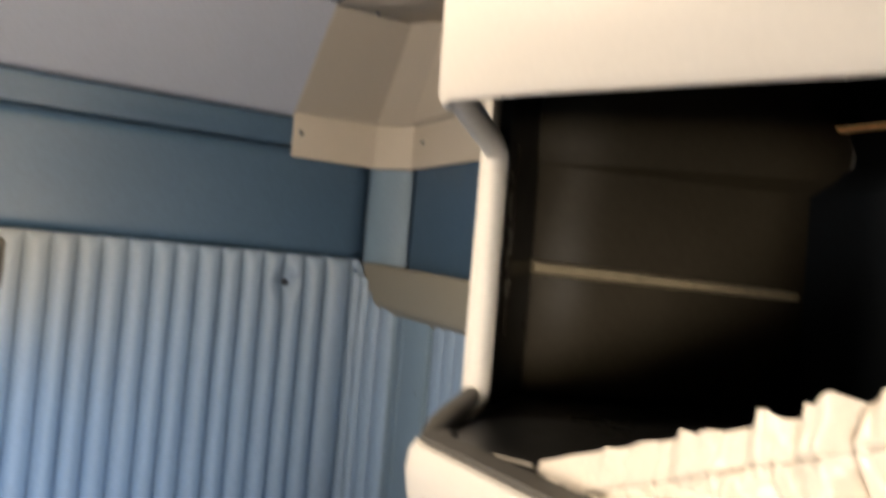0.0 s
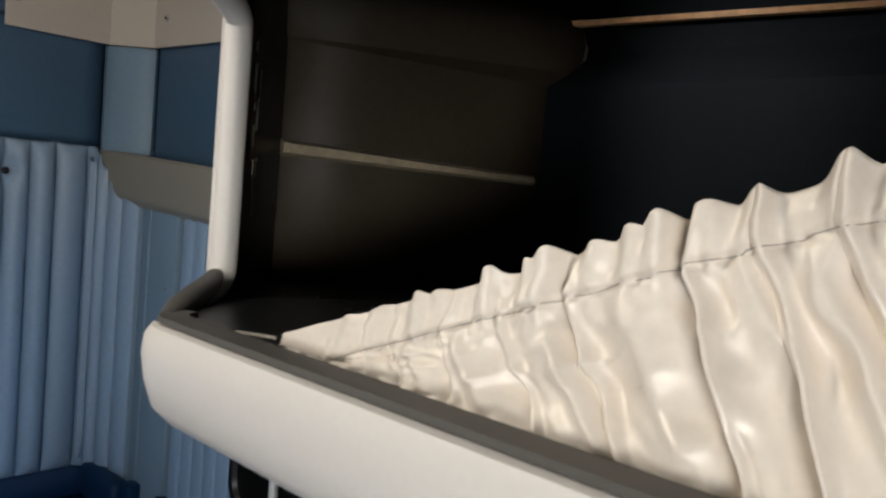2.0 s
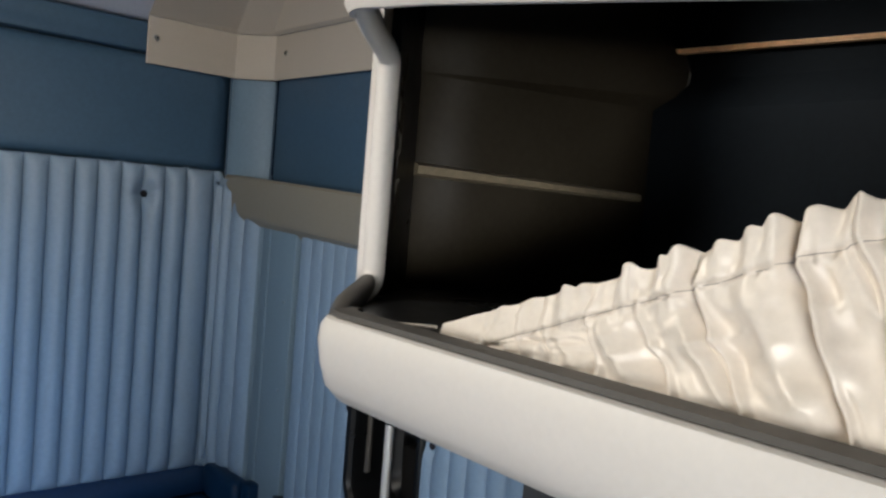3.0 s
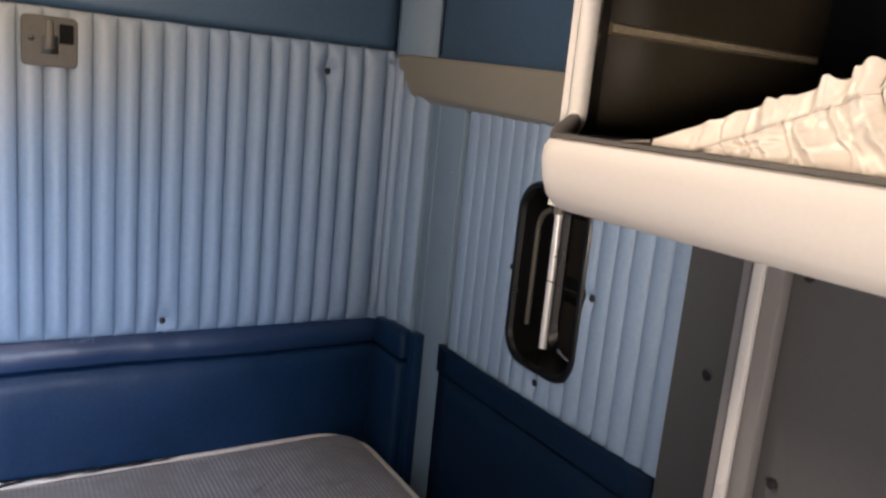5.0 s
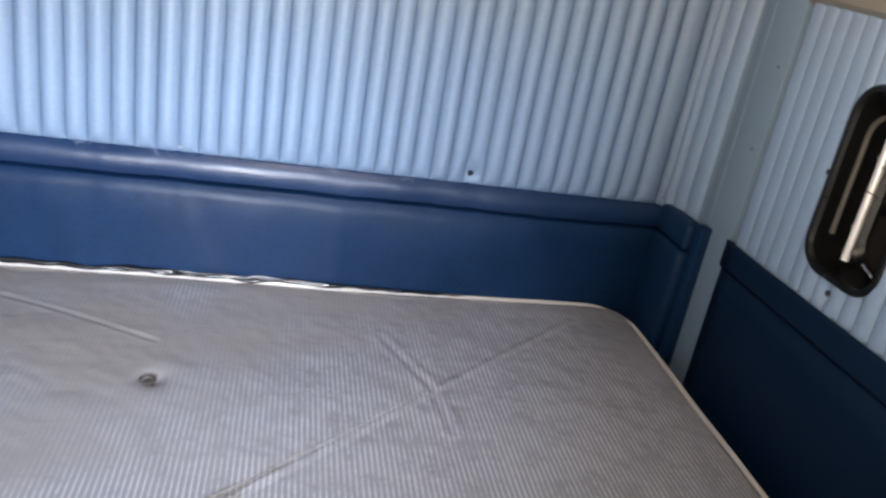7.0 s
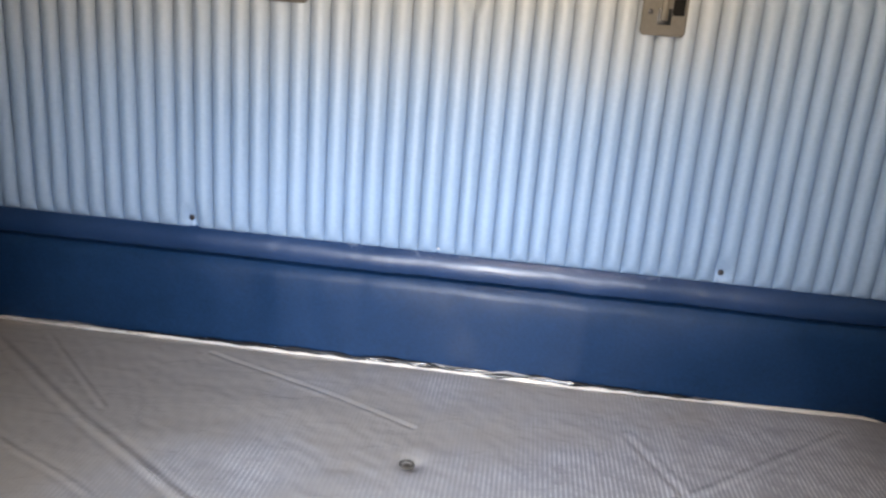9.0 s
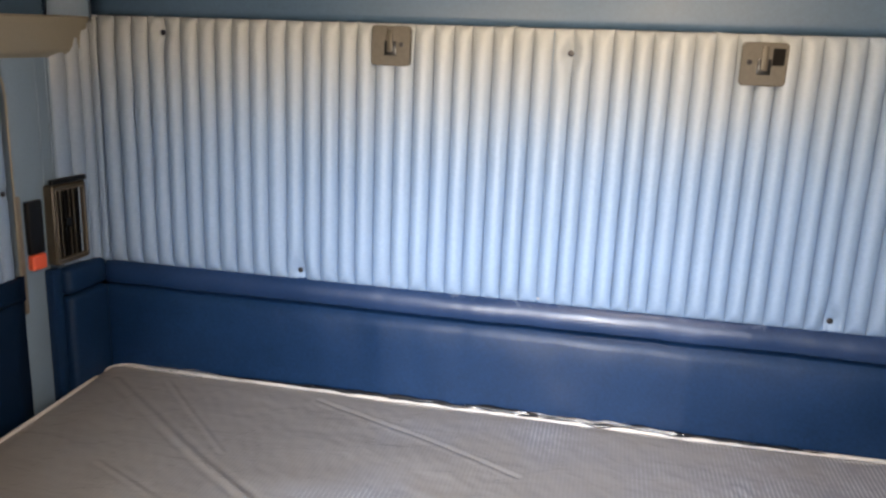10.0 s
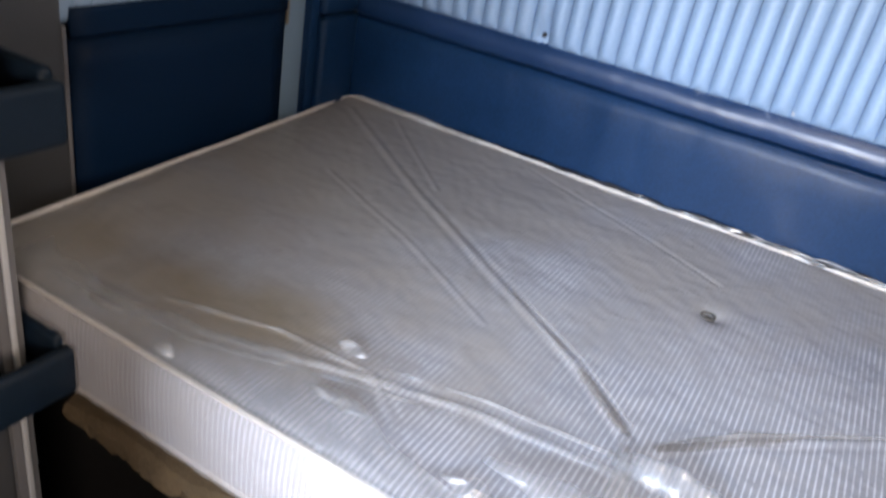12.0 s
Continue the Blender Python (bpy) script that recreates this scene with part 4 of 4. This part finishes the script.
    # loose plastic along the back edge and at the front
    def crumple(name, x0c, x1c, y, z, hgt, seed, n=70, wide=0.030, mat=None, label="crumpled clear plastic film", rough=1.0):
        rings = []
        for i in range(n + 1):
            x = x0c + (x1c - x0c) * i / n
            e = math.sin(math.pi * i / n) ** 0.8
            ring = []
            for j in range(7):
                t = j / 6
                a = noise.noise(Vector((x * 26 * rough, t * 2.3, seed))) * 0.011
                b = noise.noise(Vector((x * 41 * rough, t * 3.1, seed + 3))) * 0.008
                ring.append((x, y + (t - 0.5) * wide * (0.15 + 0.85 * e * (0.75 + 0.5 * noise.noise(Vector((x * 9, seed, 0))))) + a * e, z + hgt * e * math.sin(math.pi * t) + b * e))
            rings.append(ring)
        padded(name, loft(rings, close_ring=False), mat or FILM, m, 0.0006, label).data.set_sharp_from_angle(angle=radians(180))
    crumple("bag_edge", -1.10, 0.50, 1.7475, BED + 0.006, 0.007, 21, 180, 0.013, BAG, "folded bag edge coloured black for the shaded gap", 0.45)
    crumple("film", -0.40, 0.10, 1.7480, BED + 0.010, 0.003, 7, 90, 0.010, HAZE, "crumpled clear plastic film", 0.6)
    rings = []
    for i in range(141):
        x = -1.22 + 1.50 * i / 140
        ring = []
        for j in range(9):
            z = BED + 0.002 - (BED - 0.650) * j / 8
            w = 0.006 * noise.noise(Vector((x * 17, z * 22, 31.0))) + 0.003 * noise.noise(Vector((x * 45 + z * 30, z * 40, 33.0)))
            ring.append((taper(x, 0.66), 0.6465 - (0.003 + abs(w)) * min(1, j / 2 + 0.2), z))
        rings.append(ring)
    padded("film", loft(rings, close_ring=False), FRONTFILM, m, 0.0005, "loose clear plastic film")
    rings = []
    for i in range(171):
        x = -1.26 + 1.45 * i / 170
        deep = 0.085 + 0.055 * noise.noise(Vector((x * 3.3, 1.0, 41.0))) + 0.02 * noise.noise(Vector((x * 12, 1.0, 43.0)))
        ring = []
        for j in range(11):
            t = j / 10
            w = 0.0045 * noise.noise(Vector((x * 15, t * 3.0, 45.0))) + 0.0025 * noise.noise(Vector((x * 40, t * 6.0 + x * 9, 47.0)))
            ring.append((taper(x, 0.67), 0.656 + deep * t, BED + 0.0042 - 0.012 * math.exp(-t * deep / 0.008) + max(-0.002, w) * min(1, 4 * t)))
        rings.append(ring)
    padded("film", loft(rings, close_ring=False), FILM, m, 0.0005, "loose clear plastic film")
    def film_fold(pts, wide, tall, seed, mat, label):
        pts = [Vector((x, y, BED + 0.001 + rise(x, y))) for x, y in pts]
        n, rings = 90, []
        total = [0.0]
        for a, b in zip(pts, pts[1:]):
            total.append(total[-1] + (b - a).length)
        for i in range(n + 1):
            q = total[-1] * i / n
            k = min(len(pts) - 2, max(k for k in range(len(pts)) if total[k] <= q + 1e-9))
            d = (pts[k + 1] - pts[k])
            p = pts[k] + d * ((q - total[k]) / d.length)
            d.normalize()
            e = min(1, 6 * min(i, n - i) / n)
            ring = []
            for j in range(7):
                t = j / 6
                w = wide * (0.4 + 0.6 * e) * (1 + 0.5 * noise.noise(Vector((q * 9, seed, 1.0))))
                lean = 0.35 * noise.noise(Vector((q * 6, seed, 4.0)))
                h = tall * e * (0.7 + 0.6 * noise.noise(Vector((q * 14, seed, 2.0)))) * math.sin(math.pi * t) ** 1.5
                u = (t - 0.5) * w + lean * w * math.sin(math.pi * t)
                x, y = p.x - d.y * u, p.y + d.x * u
                ring.append((taper(x, y), y, p.z + max(0.0005, h) * (1 + 0.5 * noise.noise(Vector((q * 40, t * 3, seed)))) + 0.0014 * noise.noise(Vector((q * 60, t * 5, seed)))))
            rings.append(ring)
        padded("film_fold", loft(rings, close_ring=False), mat, m, 0.0005, label).data.set_sharp_from_angle(angle=radians(180))
    for k, first, last, wide, tall, off in ((0, 1, 5, 0.013, 0.004, 0.0), (0, 2, 5, 0.007, 0.002, 0.024), (3, 1, 6, 0.017, 0.004, 0.0), (3, 2, 6, 0.009, 0.003, 0.030), (3, 0, 4, 0.008, 0.002, -0.022),
                                            (4, 0, 4, 0.010, 0.003, 0.0), (5, 0, 4, 0.012, 0.004, 0.012), (9, 0, 3, 0.040, 0.010, 0.0), (8, 0, 3, 0.036, 0.010, 0.0)):
        film_fold([(x, y + off) for x, y in FOLDS[k][first:min(last, len(FOLDS[k]) - 2)]], wide, tall, 3.0 + k + 40 * off, HAZE, "standing fold of hazy plastic")
    # shadow under the lifted film, put in as brown tinted folds
    film_fold([(-0.27, 0.95), (-0.17, 1.055), (-0.05, 1.15), (0.05, 1.225)], 0.024, 0.003, 71.0, TINTED, "film fold tinted brown for the shadow beneath it")
    film_fold(FOLDS[0][3:5], 0.020, 0.003, 73.0, TINTED, "film fold tinted brown for the shadow beneath it")
    for a, b, y, hgt, seed, wide in ((-0.868, -0.828, 0.669, 0.013, 51, 0.022), (-0.695, -0.640, 0.846, 0.007, 53, 0.034), (-0.300, -0.130, 0.895, 0.026, 55, 0.075), (-0.665, -0.570, 0.745, 0.006, 57, 0.030),
                                     (-0.450, -0.370, 0.722, 0.010, 59, 0.030), (-1.02, -0.94, 0.690, 0.008, 61, 0.026)):
        crumple("film", a, b, y, BED + 0.001, hgt, seed, 22, wide)
    crumple("film", -1.33, -0.95, 1.737, BED + 0.004, 0.010, 9, 40)
    crumple("film", -0.42, 0.02, 0.775, BED + 0.006, 0.026, 12, 60, 0.085)


mattress()


# ---- overhead cabinets ----
def overhead(s, off):
    """One overhead cabinet: a moulded front with proud lips above and below an open shelf."""
    c = thing("overhead_cabinet", (C + s * 0.85, 0.25, 1.48), "off-white moulded overhead cabinet with a dark open shelf", "cabinet", "overhead cabinets")
    def P(X, y, z):
        return side(s, X + off, y, z)
    def lip(name, section, drop=0.0):
        plan = [(0.652 + off, y) for y in (-0.035, 0.1, 0.30, 0.45, 0.55, 0.64, 0.700)]
        plan += [(0.652 + off + 0.030 * (1 - math.cos(radians(a))), 0.700 + 0.032 * math.sin(radians(a))) for a in range(12, 91, 13)]
        plan = plan[:-3] if drop else plan + [(0.715 + off, 0.728)]
        bm = sweep(plan, section, s)
        for v in bm.verts:
            if v.co.z < 1.9:
                v.co.z -= drop * max(0, 0.69 - v.co.y)
        part(name, bm, BEIGE, c)
    lip("lower_lip", [(0.008, 1.5333), (0.003, 1.5315), (0.0, 1.527), (-0.001, 1.518), (0.001, 1.505), (0.005, 1.492), (0.013, 1.4835), (0.020, 1.4810), (0.020, 1.5325)])
    lip("upper_lip", [(0.0095, 1.712), (0.0065, 1.7065), (0.003, 1.7065), (0.0, 1.712), (-0.001, 1.76), (0.0, 1.86), (0.0, 2.05), (0.030, 2.05), (0.030, 1.80), (0.011, 1.775)], 0.137)
    # dark band on top of the lower lip: its shaded top face, done in colour
    plan = [(0.6575 + off, y) for y in (-0.035, 0.1, 0.30, 0.55, 0.64, 0.700)] + [(0.6575 + off + 0.0245 * (1 - math.cos(radians(a))), 0.700 + 0.0265 * math.sin(radians(a))) for a in range(12, 78, 13)]
    part("edge_band", sweep(plan, [(0.0, 1.5335), (0.001, 1.5362), (0.015, 1.5365), (0.016, 1.5335)], s), DARKGREY, c, "dark grey band colouring in the shaded lip top")
    # upright bar that closes the opening at the bunk end
    key = [(0.664, 0.712, 1.5290), (0.680, 0.729, 1.5325), (0.702, 0.751, 1.5365), (0.721, 0.766, 1.540), (0.732, 0.774, 1.546), (0.732, 0.774, 1.565), (0.732, 0.774, 1.60), (0.732, 0.774, 1.65),
           (0.732, 0.774, 1.692), (0.728, 0.770, 1.703), (0.700, 0.749, 1.710), (0.66, 0.707, 1.716)]
    for turn in range(3):
        key = key[:1] + [tuple(a[q] * (1 - t) + b[q] * t for q in range(3)) for a, b in zip(key, key[1:]) for t in (0.25, 0.75)] + key[-1:]
    foot = next(i for i, k in enumerate(key) if k[2] > 1.5395)

    def girth(t):
        return 0.0081 * min(1, 0.45 + 4.0 * t) * min(1, 0.75 + 5.0 * (1 - t))
    elbow = part("bar", tube([P(*k) for k in key], 1.0, 14, girth), BEIGE, c)
    rings, run = [], foot + 6
    for i in range(run + 1):
        k, n = key[i], key[i + 1]
        d = (Vector(n) - Vector(k)).normalized()
        out = Vector((d.y, -d.x, 0)).normalized()
        up = out.cross(d) if out.cross(d).z > 0 else d.cross(out)
        r = girth(i / (len(key) - 1)) + 0.0008
        half = radians(100) * (1 - (i / run) ** 4) + 0.05
        ring = []
        for a in range(9):
            w = half * (a / 4 - 1)
            ring.append(P(*(Vector(k) + r * (math.cos(w) * up + math.sin(w) * out))))
        ring.append(P(*(Vector(k) + 0.3 * r * up)))
        rings.append(ring)
    # the elbow's shading as a dark strip over the bar's foot
    part("elbow_band", loft(rings), DARKGREY, elbow, "dark grey band colouring in the shaded elbow")
    # inside
    bk = (1.037, 1.060)
    prof = [(bk[0], 1.532), (bk[0], 1.708), (bk[1], 1.738), (bk[1], 1.86)]
    rings = [[P(X + 0.001 * t, y, z) for X, z in prof] for t, y in ((0, -0.035), (1, 0.2), (0, 0.80))]
    padded("back_lining", loft(rings, close_ring=False), LINERBACK, c, 0.006)
    # end lining, slightly askew, with a raised band above
    def along(t, d, z):
        X, y = 0.806 + (1.062 - 0.806) * t, 0.838 - (0.838 - 0.763) * t
        return P(X - 0.27 * d, y - d, z)
    prof = [(0, 1.530), (0, 1.626), (0.0, 1.709), (0.012, 1.722), (0.016, 1.745), (0.004, 1.772), (0.002, 1.86)]
    rings = [[along(t, d * (0.4 + 0.6 * t), z - 0.012 * (1 - t) * (1 if d > 0 else 0)) for d, z in prof] for t in (0, 0.25, 0.5, 0.75, 1.0)]
    padded("end_lining", loft(rings, close_ring=False), LINER, c, 0.006)
    # added strip, paler than the lining, stands for light on its corner
    part("lining_edge", tube([along(0.995, d + 0.001, z) for d, z in prof[1:6]], 0.0011, 6), DARKGREY, c, "thin paler strip for the lit corner of the lining")
    # ridge in a paler brown: the light it catches is in the colour
    rings = [[along(t, d, z - 0.004 * t) for d, z in ((0, 1.625), (0.010 * (1 - t) ** 0.7, 1.627), (0.011 * (1 - t) ** 0.7, 1.634 - 0.004 * t), (0, 1.637 - 0.005 * t))] for t in (0.01, 0.2, 0.4, 0.6, 0.75, 0.88)]
    part("ridge", loft(rings), LEDGE, c, "brown ridge coloured pale where it catches light")
    def slab(name, z0, z1, m, front):
        pl = [(front, -0.035), (front, 0.712), (0.676, 0.7290), (0.700, 0.7445), (0.720, 0.7680), (0.733, 0.783), (0.806, 0.842), (1.064, 0.768), (1.064, -0.035)]
        part(name, loft([[P(X, y, z) for X, y in pl] for z in (z0, z1)]), m, c, smooth=False)
    slab("shelf", 1.524, 1.5338, BLACK, 0.6745)
    slab("roof_lining", 1.862, 1.868, LINERBACK, 0.686)
    rings = [[P(X, y, z) for X, y in ((0.740, 0.797), (0.806, 0.850), (1.075, 0.777), (1.075, 0.783), (0.806, 0.857), (0.736, 0.801))] for z in (1.49, 2.04)]
    part("end_wall", loft(rings), BEIGE, c)
    rings = [[P(X, y, z) for X, y in ((0.736, 0.780), (0.745, 0.780), (0.809, 0.836), (0.806, 0.845))] for z in (1.532, 1.71, 1.86)]
    part("return", loft(rings), BLACK, c)
    rnd = random.Random(3)
    for k in range(22):
        zz, X = rnd.uniform(1.58, 1.70), rnd.uniform(0.751, 0.763)
        part("scratch", box(*sorted((P(X, 0, 0)[0], P(X + 0.0003, 0, 0)[0])), 0.7868 + (X - 0.7545) * 0.9, 0.7885 + (X - 0.7545) * 0.9, zz, zz + rnd.uniform(0.004, 0.020)), UMBER if k % 3 == 0 else LINER, c)
    rings = [[P(X, y, z) for X, z in ((0.684, 1.812), (0.687, 1.812), (0.687, 1.862), (0.684, 1.862))] for y in (-0.035, 0.715)]
    bm = loft(rings)
    part("front_lining", bm, LINERBACK, c)
    rings = [[P(X, y, z + 0.033 * (y - 0.768)) for X, z in ((1.050, 1.7635), (1.050, 1.7680), (1.0575, 1.7680), (1.0575, 1.7635))] for y in (-0.035, 0.3, 0.768)]
    part("wood_edge", loft(rings), PLY, c, "orange bare plywood edge")
    slab("floor_panel", 1.482, 1.490, BEIGE, 0.673)
    return c


overhead(1, 0.0)
overhead(-1, -0.048)


def pouch():
    """The gathered elastic pocket across the opening of the right-hand cabinet: puffed panels between slanting creases, a ruffle over the seam."""
    p = thing("gathered_pouch", (0.39, 0.35, 1.534), "cream satin pocket gathered on elastic in the cabinet opening", "pouch")
    rnd = random.Random(8)
    y0, zb, length = 0.637, 1.5345, 0.605
    # creases below the seam: place at the seam, run towards the cab at the foot, depth
    folds = [(0.0, 0.0, 0.3), (0.030, 0.006, 0.4), (0.053, 0.010, 0.9), (0.067, 0.012, 0.6), (0.092, 0.008, 1.0), (0.114, 0.020, 0.8), (0.138, 0.025, 1.1), (0.1765, 0.025, 1.3), (0.1965, 0.026, 1.2), (0.217, 0.027, 1.1)]
    # crests of the ruffle: place, height, half width
    crests = [(0.041, 0.5, 0.0035), (0.060, 0.5, 0.0050), (0.081, 0.9, 0.0040), (0.0905, 0.5, 0.0040), (0.1115, 1.25, 0.0042), (0.1265, 0.9, 0.0030), (0.1330, 1.25, 0.0042), (0.149, 0.9, 0.0048),
              (0.163, 1.0, 0.0040), (0.1715, 1.5, 0.0042), (0.1845, 1.1, 0.0055), (0.1965, 1.2, 0.0042), (0.217, 1.6, 0.0045)]
    d = 0.217
    while d < length:
        d += rnd.uniform(0.018, 0.034)
        folds.append((d, rnd.uniform(0.018, 0.03), rnd.uniform(0.8, 1.1)))
        crests.append((d - 0.001, rnd.uniform(0.6, 1.4), rnd.uniform(0.003, 0.0055)))
        crests.append((d - rnd.uniform(0.009, 0.013), rnd.uniform(0.3, 0.7), rnd.uniform(0.004, 0.007)))
    nv = 64
    cols = [(k, 0.5 - 0.5 * math.cos(math.pi * t / 34)) for k in range(len(folds) - 1) for t in range(34)] + [(len(folds) - 2, 1.0)]
    nu = len(cols) - 1
    def height(d):
        return 0.0055 + 0.392 * d if d < 0.21 else 0.0878 + 0.022 * (1 - math.exp(-(d - 0.21) / 0.055))
    def seam_at(h):
        return max(0.03, 1 - 0.0185 / max(h, 0.006))
    def fractal(a, b, c):
        return noise.noise(Vector((a, b, c))) + 0.5 * noise.noise(Vector((2.1 * a, 2.1 * b, c + 5)))
    bm = bmesh.new()
    grid = []
    for j in range(nv + 1):
        v = j / nv
        row = []
        for k, q in cols:
            d = folds[k][0] * (1 - q) + folds[k + 1][0] * q
            for turn in range(3):
                h = height(d)
                sm = seam_at(h)
                size = min(1, 0.06 + d / 0.12)
                low, up_ = min(1, v / sm), max(0, (v - sm) / (1 - sm))
                a, b = (c0 + 1.2 * run * (1 - low) ** 1.15 * size - 0.0012 * math.sin(5 * low + 40 * c0) + (0.0016 * math.sin(90 * c0) * up_) for c0, run, _ in folds[k:k + 2])
                d = a * (1 - q) + b * q
            wide = b - a
            deep = folds[k][2] * (1 - q) + folds[k + 1][2] * q
            puff = (1 - (1 - q) ** 3.2) ** 0.8 * (1 - q ** 5) ** 0.9
            amp = min(0.026, wide) * 0.20 * deep * size * (0.6 + 0.4 * math.sin(math.pi * min(1, 0.12 + 0.88 * low)) if up_ == 0 else 0.72)
            out = amp * puff
            # the lapped ridge beside each crease
            out += 0.0040 * deep * size * math.exp(-((d - a - 0.0036) / 0.0020) ** 2) * (1 - 0.6 * up_)
            if up_ == 0:
                mid = math.sin(math.pi * low) ** 0.7
                # soft slanting folds that hang from the seam, with sharp crests
                sc = folds[k][0] * (1 - q) + folds[k + 1][0] * q
                tall = max(0.4, h / 0.07)
                n1 = noise.noise(Vector((sc * 48, low * 1.2 * tall, 3.0)))
                n2 = noise.noise(Vector((d * 20, low * 2.0 * tall - d * 14, 8.0)))
                ripple = math.sin(math.pi * (1.25 * q + 0.38 * low * tall + 7.3 * folds[k][2] + 0.25 * n2))
                n3 = noise.noise(Vector((sc * 150, low * 2.0, 5.0)))
                out += size * (mid * (0.0060 * (0.5 - math.sqrt(ripple * ripple + 0.006)) + 0.0100 * (0.14 - math.sqrt(n1 * n1 + 0.0008)) + 0.0105 * (0.12 - math.sqrt(n2 * n2 + 0.0014)) + 0.0050 * (0.12 - abs(noise.noise(Vector((sc * 70 + low * 2.0, low * 3.2 - sc * 40, 6.0)))))) + 0.0026 * (0.3 - abs(n3)) * low ** 3 + 0.0022 * n3 * (1 - low) ** 4)
                for c0, hi, wd in crests:
                    g = abs(d - c0) / wd
                    if g < 2.5:
                        out += 0.0030 * hi * size * math.exp(-g * g) * low ** 6
                out += 0.0016 * size * (1 - low) ** 3 * noise.noise(Vector((d * 110, 2.0, 6.0)))
                lift = 0.0
            else:
                lift = 0.0
                for c0, hi, wd in crests:
                    g = abs(d - c0 - 0.0012 * math.sin(60 * c0) * up_) / wd
                    if g < 2.5:
                        e = math.exp(-g ** 2.2)
                        out += 0.0042 * hi * size * e * (1 + 0.5 * up_)
                        lift = max(lift, hi * e)
                out += 0.0018 * size * fractal(d * 50, up_ * 1.2, 4.0)
                lift += 0.25 * noise.noise(Vector((d * 70, 1.0, 7.0)))
            out -= 0.0020 * math.exp(-((v - sm) * h / 0.0012) ** 2) * size
            out += 0.0004 * size * math.sin(d / 0.00085 + 5 * noise.noise(Vector((d * 40, 2.0, 9.0)))) * math.exp(-((v - sm) * h / 0.007) ** 2)
            z = zb + h * v + up_ * size * (0.0038 * lift - 0.0050)
            row.append(bm.verts.new((C + 0.6790 + 0.22 * h * v - out, y0 - d + 0.0012 * noise.noise(Vector((d * 60, v * 6, 1))), z)))
        grid.append(row)
    for a, b in zip(grid, grid[1:]):
        for i in range(nu):
            bm.faces.new((a[i], a[i + 1], b[i + 1], b[i]))
    seam_pts = []
    for i in range(18, nu, 3):
        k, q = cols[i]
        j = round(seam_at(height(folds[k][0] * (1 - q) + folds[k + 1][0] * q)) * nv)
        co = grid[j][i].co
        seam_pts.append((co.x - 0.0002, co.y, co.z))
    cloth = padded("cloth", bm, SATIN, p, 0.0010)
    cloth.data.set_sharp_from_angle(angle=radians(180))
    part("stitching", tube(seam_pts, 0.0002, 5), THREAD, cloth, "thin dark line of stitches")
    part("elastic_cord", tube([(0.3760, 0.666, 1.5350), (0.3755, 0.652, 1.5366), (0.3750, 0.634, 1.5385)], 0.0009, 8), THREAD, p, "pale elastic cord")


pouch()


# ---- closets below the cabinets ----
def closet(s):
    c = thing("side_closet", (C + s * 0.92, 0.2, 0.0), "grey painted side closet with a pale corner trim", "closet", "side closets")
    X = 0.785
    x0, x1 = sorted((C + s * X, C + s * 1.07))
    shell = part("body", box(x0, x1, -0.035, 0.612, 0.0, 1.48, 0.004), GREY, c)
    for nm, X0, X1, y0, y1, m in (("corner_trim", 0.772, 0.7835, 0.588, 0.622, TRIMGREY), ("trim_bead", 0.766, 0.771, 0.600, 0.6095, BEAD)):
        a, b = sorted((C + s * X0, C + s * X1))
        part(nm, box(a, b, y0, y1, 0.02, 1.479, 0.002), m, c, "pale bead on the corner" if m == BEAD else "")
    if s > 0:
        for y, z in ((0.578, 1.459), (0.576, 1.308), (0.574, 1.15)):
            screw("screw", side(s, 0.772, y, z) if y > 0.58 else side(s, X, y, z), (-s, 0, 0), shell, 0.0042)


for s in (1, -1):
    closet(s)


def tray(xf, yend, ztop, zbot, label):
    t = thing("storage_tray", (xf - 0.08, yend - 0.2, zbot), label, "tray", "closet trays")
    part("front_pad", box(xf - 0.022, xf, yend - 0.42, yend, zbot, ztop, 0.010, 3), TRAYBLUE, t)
    part("end_pad", box(xf - 0.17, xf - 0.0225, yend - 0.022, yend, zbot, ztop + 0.012, 0.009, 3), TRAYBLUE, t)
    part("bottom", box(xf - 0.17, xf - 0.0225, yend - 0.42, yend - 0.0225, zbot + 0.01, zbot + 0.02), BLACK, t)


tray(-1.045, 0.697, 1.092, 1.004, "navy padded storage tray fixed on the closet")
tray(-0.995, 0.652, 0.730, 0.650, "navy padded storage tray beside the mattress")
